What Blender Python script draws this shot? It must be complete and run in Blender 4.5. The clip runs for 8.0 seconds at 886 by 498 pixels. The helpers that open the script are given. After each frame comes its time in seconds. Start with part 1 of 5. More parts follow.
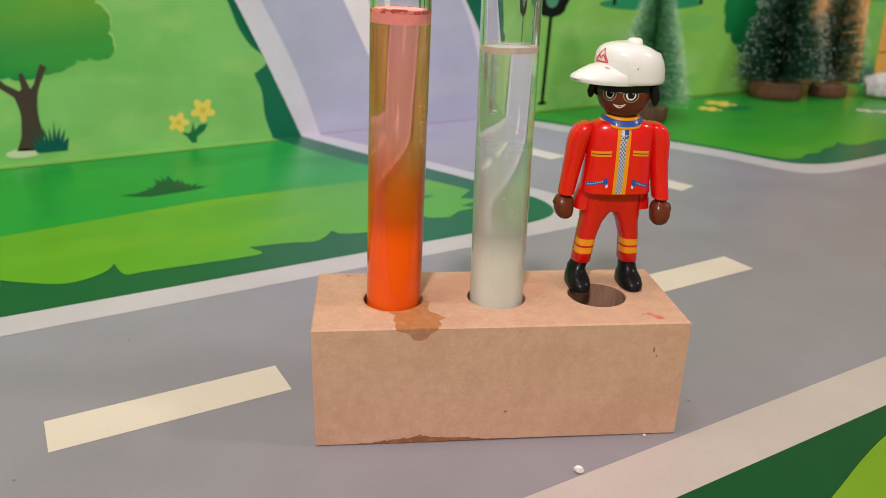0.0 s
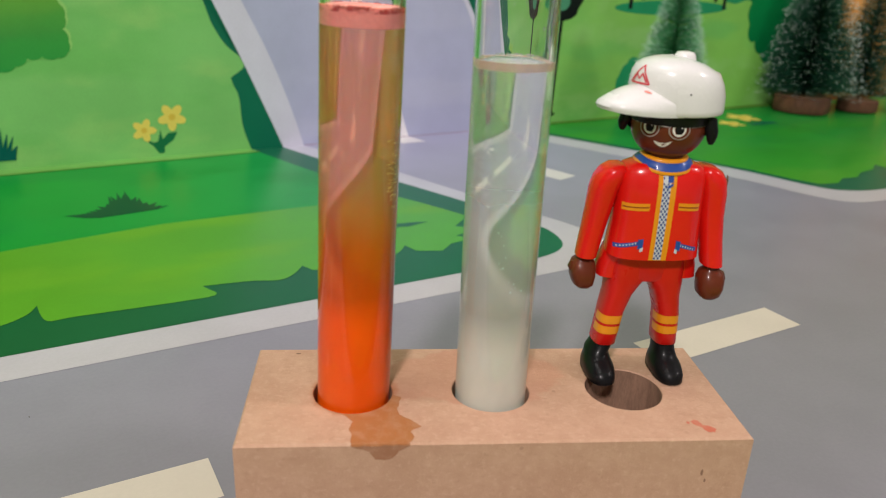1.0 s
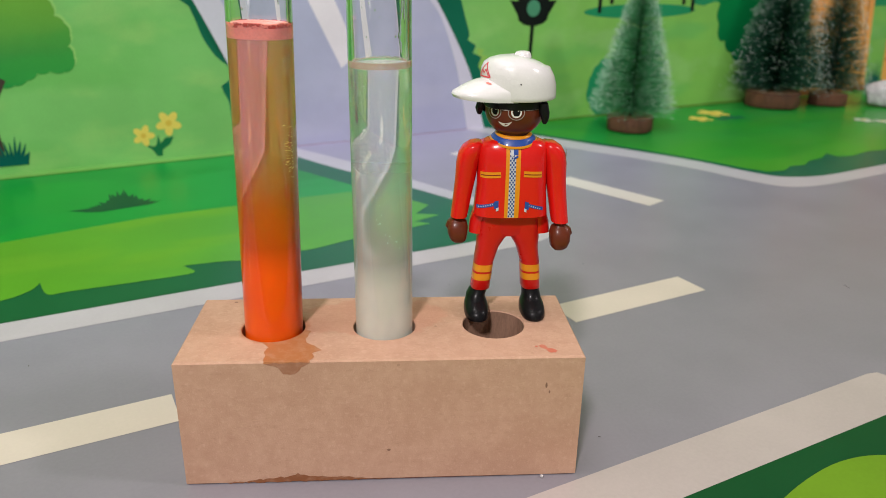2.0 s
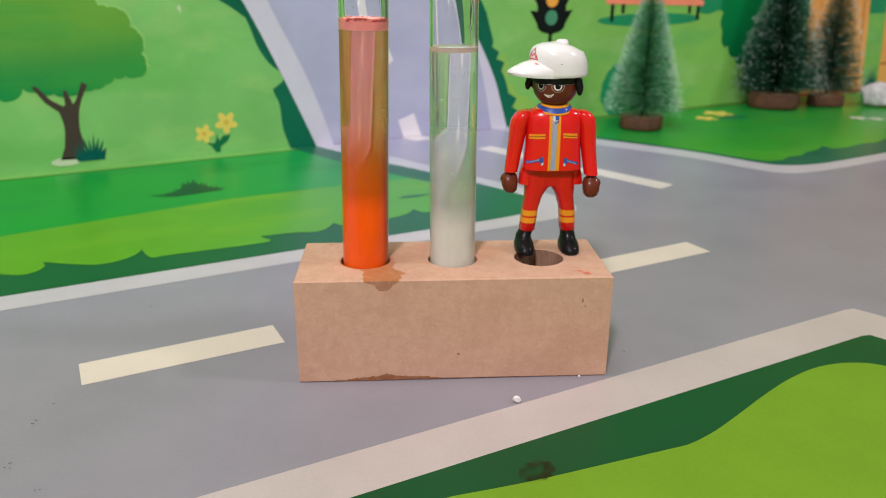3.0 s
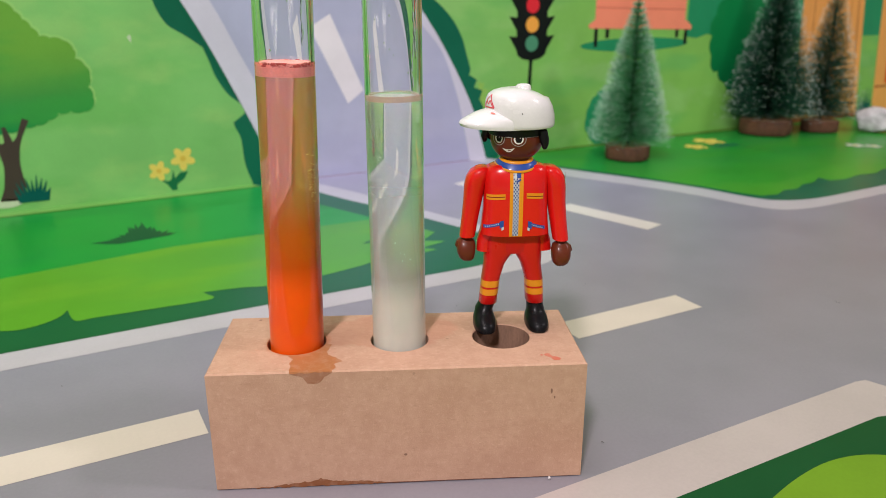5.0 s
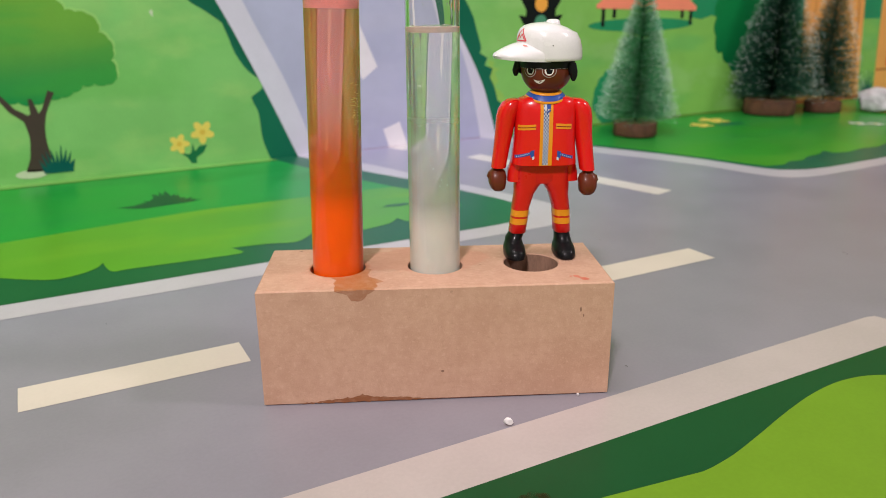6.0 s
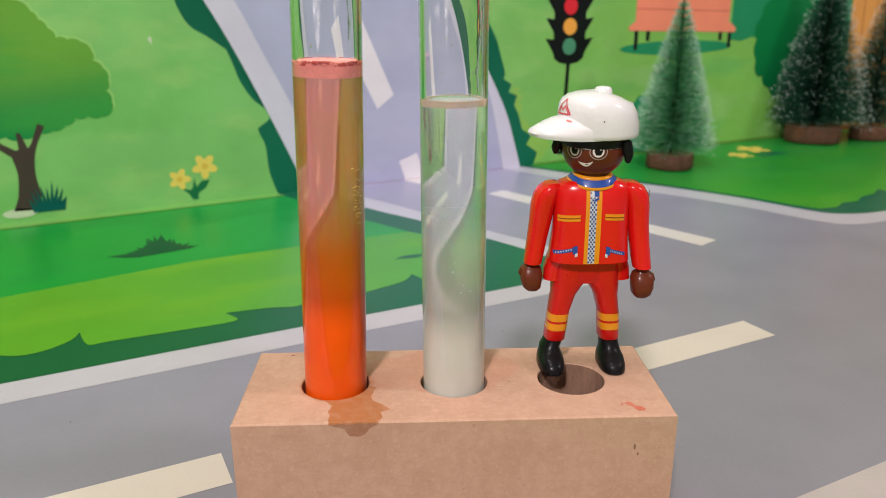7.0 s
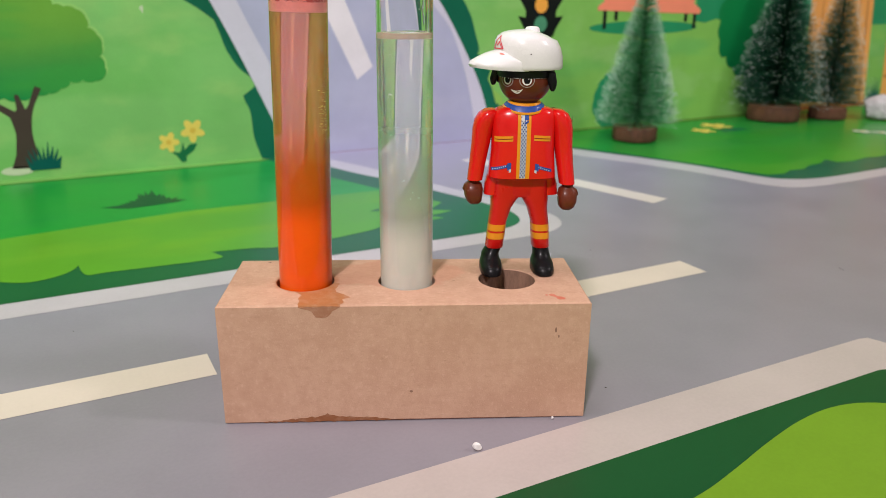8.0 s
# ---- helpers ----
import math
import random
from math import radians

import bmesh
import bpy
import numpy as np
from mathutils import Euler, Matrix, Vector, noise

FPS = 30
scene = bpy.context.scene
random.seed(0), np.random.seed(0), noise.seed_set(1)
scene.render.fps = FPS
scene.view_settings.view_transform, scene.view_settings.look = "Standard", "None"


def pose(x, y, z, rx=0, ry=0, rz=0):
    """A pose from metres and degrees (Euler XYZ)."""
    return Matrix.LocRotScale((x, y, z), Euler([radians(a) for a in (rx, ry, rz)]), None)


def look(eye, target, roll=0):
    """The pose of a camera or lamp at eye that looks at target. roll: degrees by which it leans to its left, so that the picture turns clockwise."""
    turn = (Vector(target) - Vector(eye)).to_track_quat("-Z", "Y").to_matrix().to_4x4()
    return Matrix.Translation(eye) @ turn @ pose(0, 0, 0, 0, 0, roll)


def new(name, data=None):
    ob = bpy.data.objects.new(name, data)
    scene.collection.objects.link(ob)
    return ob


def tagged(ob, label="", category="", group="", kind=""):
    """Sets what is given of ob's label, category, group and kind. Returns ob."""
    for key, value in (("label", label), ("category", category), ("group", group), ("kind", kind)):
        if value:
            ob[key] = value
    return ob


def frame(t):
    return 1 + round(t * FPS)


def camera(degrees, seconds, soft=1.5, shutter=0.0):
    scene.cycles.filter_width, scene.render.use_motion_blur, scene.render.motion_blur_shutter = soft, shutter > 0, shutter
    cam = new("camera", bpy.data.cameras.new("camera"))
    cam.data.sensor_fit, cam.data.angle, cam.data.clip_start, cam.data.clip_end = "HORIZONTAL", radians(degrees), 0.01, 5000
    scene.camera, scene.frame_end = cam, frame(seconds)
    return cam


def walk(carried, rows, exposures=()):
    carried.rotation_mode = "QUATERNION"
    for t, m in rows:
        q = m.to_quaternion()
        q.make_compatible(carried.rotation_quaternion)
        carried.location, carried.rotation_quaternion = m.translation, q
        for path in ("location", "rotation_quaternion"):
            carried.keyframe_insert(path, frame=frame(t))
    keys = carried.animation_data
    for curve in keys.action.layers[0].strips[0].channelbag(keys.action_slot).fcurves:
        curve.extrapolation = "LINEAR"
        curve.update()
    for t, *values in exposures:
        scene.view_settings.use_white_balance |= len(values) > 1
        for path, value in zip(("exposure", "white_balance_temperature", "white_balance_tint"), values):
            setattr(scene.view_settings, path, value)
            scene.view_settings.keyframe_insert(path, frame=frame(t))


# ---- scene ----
cam = camera(60.9, 8.0, soft=0.7)
cam.data.dof.use_dof, cam.data.dof.focus_distance, cam.data.dof.aperture_fstop = True, 0.225, 20.0
PATH = [
    (0, (-0.1175, -0.1614, 0.1426), (-0.0232, -0.0010, 0.0693), 1.49),
    (0.2, (-0.1183, -0.1472, 0.1422), (-0.0234, 0.0129, 0.0691), 1.98),
    (0.5, (-0.1095, -0.1263, 0.1394), (-0.0140, 0.0336, 0.0665), 2.90),
    (0.7, (-0.1001, -0.1170, 0.1392), (-0.0051, 0.0434, 0.0669), 2.86),
    (1, (-0.0816, -0.1103, 0.1380), (0.0122, 0.0505, 0.0650), 2.56),
    (1.2, (-0.0694, -0.1148, 0.1391), (0.0230, 0.0468, 0.0660), 2.04),
    (1.5, (-0.0610, -0.1306, 0.1393), (0.0305, 0.0317, 0.0664), 1.30),
    (1.7, (-0.0626, -0.1436, 0.1417), (0.0277, 0.0194, 0.0691), 1.11),
    (2.8, (-0.1147, -0.2173, 0.1445), (-0.0272, -0.0509, 0.0764), 0.35),
    (3, (-0.1189, -0.2172, 0.1407), (-0.0316, -0.0504, 0.0730), 0.19),
    (3.2, (-0.1187, -0.2103, 0.1394), (-0.0326, -0.0425, 0.0727), -0.35),
    (3.5, (-0.1104, -0.1886, 0.1412), (-0.0258, -0.0203, 0.0741), -0.05),
    (3.8, (-0.0946, -0.1643, 0.1431), (-0.0102, 0.0043, 0.0762), 0.00),
    (4, (-0.0839, -0.1525, 0.1483), (0.0006, 0.0161, 0.0817), -0.02),
    (4.2, (-0.0756, -0.1475, 0.1517), (0.0098, 0.0210, 0.0860), -0.11),
    (4.5, (-0.0719, -0.1533, 0.1505), (0.0154, 0.0147, 0.0861), -0.16),
    (4.7, (-0.0743, -0.1654, 0.1498), (0.0144, 0.0021, 0.0860), -0.02),
    (5.8, (-0.1067, -0.2082, 0.1274), (-0.0163, -0.0411, 0.0649), -0.32),
    (6, (-0.1035, -0.1963, 0.1267), (-0.0138, -0.0290, 0.0636), -0.33),
    (6.2, (-0.0977, -0.1827, 0.1310), (-0.0091, -0.0152, 0.0671), -0.18),
    (6.5, (-0.0910, -0.1660, 0.1381), (-0.0029, 0.0021, 0.0751), 0.12),
    (6.8, (-0.0845, -0.1513, 0.1418), (0.0021, 0.0178, 0.0793), 0.11),
    (7, (-0.0790, -0.1487, 0.1408), (0.0066, 0.0211, 0.0789), -0.18),
    (7.2, (-0.0733, -0.1525, 0.1390), (0.0114, 0.0177, 0.0769), -0.48),
    (7.5, (-0.0712, -0.1640, 0.1348), (0.0139, 0.0060, 0.0726), -0.87),
    (7.8, (-0.0801, -0.1826, 0.1323), (0.0064, -0.0137, 0.0693), -0.61),
    (8, (-0.0884, -0.1914, 0.1290), (-0.0002, -0.0236, 0.0652), 0.54),
]
walk(cam, [(t, look(eye, target, roll)) for t, eye, target, roll in PATH], [(0, -0.03, 6950, 10), (0.5, -0.12, 6820, 6), (1, -0.15, 6650, 6), (1.5, -0.12, 6530, 7), (1.7, -0.10, 6520, 7), (2.8, 0.00, 6420, 9), (4, -0.01, 6450, 9), (4.5, -0.03, 6450, 10), (5.8, 0.02, 6520, 13), (6.5, 0.00, 6560, 12), (7.5, 0.00, 6530, 11), (8, 0.03, 6520, 12)])

# ---- light: room lamps over a print-lined play corner ----
world = bpy.data.worlds.new("room_air")
scene.world = world
world.use_nodes = True
world.node_tree.nodes["Background"].inputs[0].default_value = (0.9, 0.93, 1.0, 1)
world.node_tree.nodes["Background"].inputs[1].default_value = 0.02


def lamp(name, place, target, size, watts, colour):
    data = bpy.data.lights.new(name, "AREA")
    data.shape, data.size, data.energy, data.color = "DISK", size, watts, colour
    ob = new(name, data)
    ob.matrix_world = look(place, target)
    return ob


WARM = (1.0, 0.90, 0.925)
lamp("ceiling_lamp", (-1.00, -1.05, 1.50), (0.1, 0.1, 0), 0.20, 31, WARM)
lamp("ceiling_lamp", (1.25, -0.85, 1.35), (0.3, 0.25, 0), 0.20, 9, WARM)
lamp("ceiling_lamp", (-0.28, 0.12, 1.50), (0.05, 0.18, 0), 0.6, 7.6, (1.0, 0.905, 0.915))

# ---- materials ----


def srgb(r, g, b):
    """Linear colour of an 8-bit colour."""
    return tuple((c / 255 / 12.92) if c < 11 else ((c / 255 + 0.055) / 1.055) ** 2.4 for c in (r, g, b))


def tree_of(name):
    m = bpy.data.materials.new(name)
    m.use_nodes = True
    t = m.node_tree
    return m, t, t.nodes, t.links, t.nodes["Principled BSDF"]


def node(t, kind, **values):
    n = t.nodes.new(kind)
    for k, v in values.items():
        n.inputs[k].default_value = v
    return n


def grain(t, scale, detail=4.0, rough=0.6, stretch=None):
    tc = t.nodes.new("ShaderNodeTexCoord")
    mp = t.nodes.new("ShaderNodeMapping")
    if stretch:
        mp.inputs["Scale"].default_value = stretch
    t.links.new(tc.outputs["Object"], mp.inputs["Vector"])
    n = node(t, "ShaderNodeTexNoise", Scale=scale, Detail=detail, Roughness=rough)
    t.links.new(mp.outputs["Vector"], n.inputs["Vector"])
    return n


def ramp(t, src, lo, hi, a=0.0, b=1.0):
    r = t.nodes.new("ShaderNodeMapRange")
    r.interpolation_type = "SMOOTHSTEP"
    for k, v in (("From Min", lo), ("From Max", hi), ("To Min", a), ("To Max", b)):
        r.inputs[k].default_value = v
    t.links.new(src, r.inputs["Value"])
    return r.outputs["Result"]


def mixc(t, fac, a, b):
    m = t.nodes.new("ShaderNodeMix")
    m.data_type = "RGBA"
    t.links.new(fac, m.inputs[0])
    for socket, v in ((m.inputs[6], a), (m.inputs[7], b)):
        if isinstance(v, tuple):
            socket.default_value = (*v[:3], 1)
        else:
            t.links.new(v, socket)
    return m.outputs[2]


def math_node(t, op, a, b=0.0):
    m = t.nodes.new("ShaderNodeMath")
    m.operation = op
    for s, v in zip(m.inputs, (a, b)):
        if isinstance(v, (int, float)):
            s.default_value = v
        else:
            t.links.new(v, s)
    return m.outputs[0]


def mat(name, col, rough=0.5, var=0.08, scale=60, fine=900, bump=0.0, bscale=900, metal=0.0, spec=0.5, coat=0.0, sss=0.0, stretch=None):
    """A painted, moulded or printed surface: two scales of colour change, uneven gloss and a fine relief."""
    m, t, nodes, links, p = tree_of(name)
    big, small = grain(t, scale, stretch=stretch), grain(t, fine, 3.0, stretch=stretch)
    dark, light = tuple(c * (1 - var) for c in col), tuple(min(1, c * (1 + var)) for c in col)
    both = math_node(t, "ADD", math_node(t, "MULTIPLY", big.outputs[0], 0.65), math_node(t, "MULTIPLY", small.outputs[0], 0.35))
    links.new(mixc(t, ramp(t, both, 0.33, 0.67), dark, light), p.inputs["Base Color"])
    links.new(ramp(t, big.outputs[0], 0.3, 0.7, max(0.02, rough * 0.82), min(1, rough * 1.18)), p.inputs["Roughness"])
    p.inputs["Metallic"].default_value, p.inputs["Specular IOR Level"].default_value = metal, spec
    p.inputs["Coat Weight"].default_value, p.inputs["Coat Roughness"].default_value = coat, 0.08
    if sss:
        p.inputs["Subsurface Weight"].default_value = sss
        p.inputs["Subsurface Radius"].default_value = (0.002, 0.0012, 0.0008)
        p.inputs["Subsurface Scale"].default_value = 1.0
    if bump:
        b = node(t, "ShaderNodeBump", Strength=bump, Distance=0.0003)
        links.new(grain(t, bscale, 4.0, stretch=stretch).outputs[0], b.inputs["Height"])
        links.new(b.outputs[0], p.inputs["Normal"])
    return m


PRINT_GLOSS = 0.30


def printed(name, col, top=None, axis="Z", lo=0.0, hi=1.0, var=0.06, rough=PRINT_GLOSS, strokes=()):
    """Ink on laminated film: one colour, or a blend of two along an axis of the sheet, used for print and for
    painted-in light; strokes: colours of broad soft brush strokes over it.
    """
    m, t, nodes, links, p = tree_of(name)
    base = col
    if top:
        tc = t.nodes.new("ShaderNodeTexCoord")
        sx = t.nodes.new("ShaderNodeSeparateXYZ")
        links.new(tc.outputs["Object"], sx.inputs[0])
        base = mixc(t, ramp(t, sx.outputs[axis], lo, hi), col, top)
    for k, ink in enumerate(strokes):
        brush = grain(t, 17 + 8 * k, 3.0, 0.5, (0.45 + 0.2 * k, 1, 1.6 - 0.4 * k))
        wash = ramp(t, brush.outputs[0], 0.47, 0.66, 0, 0.75)
        base = mixc(t, wash, base, ink)
    blot = grain(t, 22, 3.0)
    speck = grain(t, 700, 2.0)
    shade = math_node(t, "ADD", math_node(t, "MULTIPLY", blot.outputs[0], 0.7), math_node(t, "MULTIPLY", speck.outputs[0], 0.3))
    hsv = t.nodes.new("ShaderNodeHueSaturation")
    links.new(ramp(t, shade, 0.3, 0.7, 1 - var, 1 + var), hsv.inputs["Value"])
    if isinstance(base, tuple):
        hsv.inputs["Color"].default_value = (*base, 1)
    else:
        links.new(base, hsv.inputs["Color"])
    p.inputs["Specular IOR Level"].default_value = 0.25
    links.new(hsv.outputs[0], p.inputs["Base Color"])
    links.new(ramp(t, blot.outputs[0], 0.3, 0.7, rough * 0.95, rough * 1.07), p.inputs["Roughness"])
    b = node(t, "ShaderNodeBump", Strength=0.03, Distance=0.0008)
    links.new(grain(t, 14, 1.0).outputs[0], b.inputs["Height"])
    links.new(b.outputs[0], p.inputs["Normal"])
    return m


# Road print fades to lavender; bluish reflection far and dimness near are painted in.
ASPHALT = printed("asphalt_print_sheen", srgb(139, 136, 143), srgb(163, 164, 190), "Y", 0.03, 0.42)
# Kerb and dash carry a bluish window reflection, painted in towards the back.
KERB = printed("kerb_print_sheen", srgb(184, 174, 168), srgb(194, 194, 207), "Y", -0.02, 0.3)
DASH = printed("lane_dash_print_sheen", srgb(213, 202, 187), srgb(224, 221, 222), "Y", 0.05, 0.3, var=0.04)
DARK_GRASS = printed("dark_grass_print", srgb(22, 91, 52), srgb(27, 104, 78), "X", -0.1, 0.16)
NEAR_DARK = printed("near_dark_grass_print", srgb(20, 76, 40))
TUFT_INK = printed("tuft_print", srgb(0, 70, 46))
MID_GRASS = printed("mid_grass_print", srgb(22, 150, 52), srgb(36, 156, 76), "X", -0.1, 0.1, strokes=(srgb(16, 140, 56),))
LIME_GRASS = printed("lime_grass_print", srgb(93, 161, 37), srgb(84, 164, 67), "X", -0.12, 0.12, strokes=(srgb(110, 170, 42),))
NEAR_LIME = printed("near_lime_print", srgb(110, 151, 37))
RIGHT_GRASS = printed("lawn_print", srgb(76, 163, 50), srgb(34, 146, 58), "Y", 0.19, 0.35, strokes=(srgb(50, 152, 48),))
WALL_GREEN = printed("meadow_print", srgb(127, 196, 111), srgb(133, 196, 92), "X", 0.10, 0.45, var=0.07, strokes=(srgb(113, 189, 98), srgb(146, 203, 116)))
WALL_ROAD = printed("far_road_print", srgb(179, 183, 210), srgb(179, 186, 212), "Z", 0.0, 0.2, strokes=(srgb(187, 191, 214),))
WALL_KERB = printed("far_kerb_print", srgb(212, 212, 227))
WALL_DASH = printed("far_dash_print", srgb(236, 233, 238))
TEAL = printed("teal_hedge_print", srgb(20, 110, 82), srgb(15, 101, 74), "Z", 0, 0.15)
TEAL_SOFT = printed("soft_hedge_print", srgb(36, 147, 97))
BUSH = printed("bush_print", srgb(9, 110, 61), srgb(15, 131, 70), "Z", 0.05, 0.12)
CROWN = printed("crown_print", srgb(18, 140, 72), srgb(108, 168, 64), "Z", 0.055, 0.118, strokes=(srgb(60, 158, 68),))
CROWN_RIM = printed("crown_rim_print", srgb(150, 206, 116))
TRUNK = printed("trunk_print", srgb(72, 62, 56))
LEAF_LIME = printed("lime_leaf_print", srgb(146, 196, 92))
STONE_INK = printed("stone_print", srgb(196, 214, 180))
SHRUB = printed("shrub_print", srgb(8, 92, 84))
PETAL = printed("petal_print", srgb(234, 214, 104))
PETAL_CORE = printed("petal_core_print", srgb(222, 190, 78))
STEM = printed("stem_print", srgb(28, 112, 70))
INK_BLACK = printed("black_print", srgb(20, 26, 24))
LIGHT_RED = printed("red_light_print", srgb(222, 48, 58))
LIGHT_AMBER = printed("amber_light_print", srgb(240, 172, 74))
LIGHT_GREEN = printed("green_light_print", srgb(78, 148, 112))
BENCH = printed("bench_print", srgb(252, 150, 118))
BENCH_LINE = printed("bench_line_print", srgb(214, 112, 88))
CABIN = printed("cabin_print", srgb(250, 181, 97), srgb(238, 168, 89), "Z", 0, 0.15)
CABIN_LINE = printed("cabin_line_print", srgb(176, 104, 56))
CABIN_FRAME = printed("cabin_frame_print", srgb(236, 92, 28))
CABIN_DARK = printed("cabin_dark_print", srgb(60, 36, 40))
PINK_SEAM = printed("seam_print", srgb(174, 156, 176))
SEAM_DIRT = printed("seam_dirt_print", srgb(100, 142, 56))
# Yellower meadow ink, also dimmed to offset the brighter light on the floor.
MEADOW_FOOT_DIM = printed("meadow_foot_dimmed", srgb(118, 179, 92), strokes=(srgb(110, 172, 84),))
WHITE_INK = printed("white_flower_print", srgb(206, 220, 200))
PAINT_WALL = mat("room_paint", (0.40, 0.385, 0.37), 0.7, 0.05, 2, 60)
PAINT_CEIL = mat("ceiling_paint", (0.62, 0.61, 0.60), 0.8, 0.04, 2, 60)
BOARD = mat("grey_board", (0.35, 0.34, 0.33), 0.7, 0.08, 8, 200)

# ---- helpers for meshes ----


def link_mesh(name, bm, material, parent=None, label="", smooth=False):
    me = bpy.data.meshes.new(name)
    bm.to_mesh(me)
    bm.free()
    if smooth:
        me.polygons.foreach_set("use_smooth", [True] * len(me.polygons))
        me.set_sharp_from_angle(angle=radians(38))
    for m in material if isinstance(material, (list, tuple)) else [material]:
        me.materials.append(m)
    ob = new(name, me)
    if parent:
        ob.parent = parent
    if label:
        tagged(ob, label)
    return ob


def part(name, bm, material, parent, label="", smooth=False):
    return link_mesh(name, bm, material, parent, label, smooth)


def thing(name, m, label, category, group=""):
    ob = new(name)
    ob.empty_display_size = 0.01
    ob.matrix_world = m
    return tagged(ob, label, category, group)


def curve(pts, steps=6, closed=True):
    """A smooth line through the points."""
    n, out = len(pts), []
    for i in range(n if closed else n - 1):
        a, b, c, d = (pts[(i + k) % n] if closed else pts[min(max(i + k, 0), n - 1)] for k in (-1, 0, 1, 2))
        for s in range(steps):
            u = s / steps
            out.append(tuple(0.5 * (2 * b[k] + (c[k] - a[k]) * u + (2 * a[k] - 5 * b[k] + 4 * c[k] - d[k]) * u * u
                                    + (3 * b[k] - a[k] - 3 * c[k] + d[k]) * u ** 3) for k in (0, 1)))
    if not closed:
        out.append(pts[-1])
    return out


def sheet_bm(pts, place):
    bm = bmesh.new()
    f = bm.faces.new([bm.verts.new(place(x, y)) for x, y in pts])
    f.normal_update()
    bmesh.ops.triangulate(bm, faces=[f])
    return bm


WALL_Y = 0.42
LAYER = 0.00012


def on_floor(name, pts, layer, material, parent, label=""):
    return part(name, sheet_bm(pts, lambda x, y: (x, y, layer * LAYER)), material, parent, label)


def on_wall(name, pts, layer, material, parent, label=""):
    return part(name, sheet_bm(pts, lambda x, z: (x, WALL_Y - layer * LAYER, z)), material, parent, label)


def bumps(centre, radii, count, depth, seed, lo=0, hi=360):
    """An outline of rounded leafy lobes round an ellipse, from one angle to another."""
    rng, out = random.Random(seed), []
    step = (hi - lo) / count
    for i in range(count):
        size = 1 + depth * rng.uniform(-0.4, 1)
        for k in range(7):
            u = k / 7
            a = radians(lo + step * (i + u))
            r = size * (1 + depth * (math.sin(math.pi * u) - 0.6))
            out.append((centre[0] + radii[0] * r * math.cos(a), centre[1] + radii[1] * r * math.sin(a)))
    return out


def scallop(pts, bulge):
    """A closed outline whose sides, walked with the inside on the left, swell outwards into leafy lobes."""
    out = []
    for (x0, y0), (x1, y1) in zip(pts, pts[1:] + pts[:1]):
        dx, dy = x1 - x0, y1 - y0
        for k in range(7):
            u = k / 7
            s = bulge * math.sin(math.pi * u) ** 0.7
            out.append((x0 + dx * u + dy * s, y0 + dy * u - dx * s))
    return out


def disc(x, z, rx, rz=None, n=28):
    return [(x + rx * math.cos(2 * math.pi * i / n), z + (rz or rx) * math.sin(2 * math.pi * i / n)) for i in range(n)]


def strip(a, b, wa, wb=None):
    """A straight band from a to b."""
    dx, dy = b[0] - a[0], b[1] - a[1]
    d = math.hypot(dx, dy)
    nx, ny, wb = -dy / d, dx / d, wb if wb is not None else wa
    return [(a[0] - nx * wa / 2, a[1] - ny * wa / 2), (b[0] - nx * wb / 2, b[1] - ny * wb / 2),
            (b[0] + nx * wb / 2, b[1] + ny * wb / 2), (a[0] + nx * wa / 2, a[1] + ny * wa / 2)]


def tuft(centre, width, height, blades, seed, lean=0.4):
    """The outline of a grass tuft with pointed blades."""
    rng, x0, z0 = random.Random(seed), *centre
    out = [(x0 - width / 2, z0)]
    for i in range(blades):
        u = (i + 0.5) / blades
        x = x0 + width * (u - 0.5)
        h = height * (0.35 + 0.65 * math.sin(math.pi * u)) * rng.uniform(0.75, 1.1)
        out.append((x + lean * h * (u - 0.5) * 2, z0 + h))
        out.append((x + width * 0.5 / blades, z0 + h * 0.38 if i < blades - 1 else z0 + h * 0.2))
    out.append((x0 + width / 2, z0))
    return out


def box_bm(x0, x1, y0, y1, z0, z1, bevel=0.0):
    bm = bmesh.new()
    bmesh.ops.create_cube(bm, size=1)
    bmesh.ops.transform(bm, matrix=Matrix.LocRotScale(((x0 + x1) / 2, (y0 + y1) / 2, (z0 + z1) / 2), None, (x1 - x0, y1 - y0, z1 - z0)), verts=bm.verts)
    if bevel:
        bmesh.ops.bevel(bm, geom=bm.edges[:], offset=bevel, segments=2, affect="EDGES", profile=0.5)
    return bm


# ---- the setting: room, printed ground sheet and printed backdrop ----
tagged(link_mesh("floor", box_bm(-1.6, 2.0, -1.7, 0.9, -0.06, -0.004), BOARD), "plain grey floor under the printed play sheet", "floor", kind="structure")
# Ceiling and walls are unseen: added to enclose the set and bounce light.
tagged(link_mesh("ceiling", box_bm(-1.6, 2.0, -1.7, 0.9, 1.8, 1.86), PAINT_CEIL), "plain white ceiling, unseen, added to bounce light", "ceiling", kind="structure")
for name, b in (("wall_south", (-1.6, 2.0, -1.76, -1.7)), ("wall_north", (-1.6, 2.0, 0.9, 0.96)), ("wall_west", (-1.66, -1.6, -1.7, 0.9)), ("wall_east", (2.0, 2.06, -1.7, 0.9))):
    tagged(link_mesh(name, box_bm(*b, -0.06, 1.86), PAINT_WALL), "plain warm grey wall, unseen, added to bounce light", "wall", kind="structure")

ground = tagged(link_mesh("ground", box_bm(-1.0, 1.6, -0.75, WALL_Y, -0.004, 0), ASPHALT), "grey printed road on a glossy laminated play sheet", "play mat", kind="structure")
backdrop = tagged(link_mesh("backdrop", box_bm(-1.0, 1.6, WALL_Y, WALL_Y + 0.004, -0.004, 0.62), WALL_GREEN), "light green meadow printed on an upright glossy backdrop", "backdrop", kind="structure")

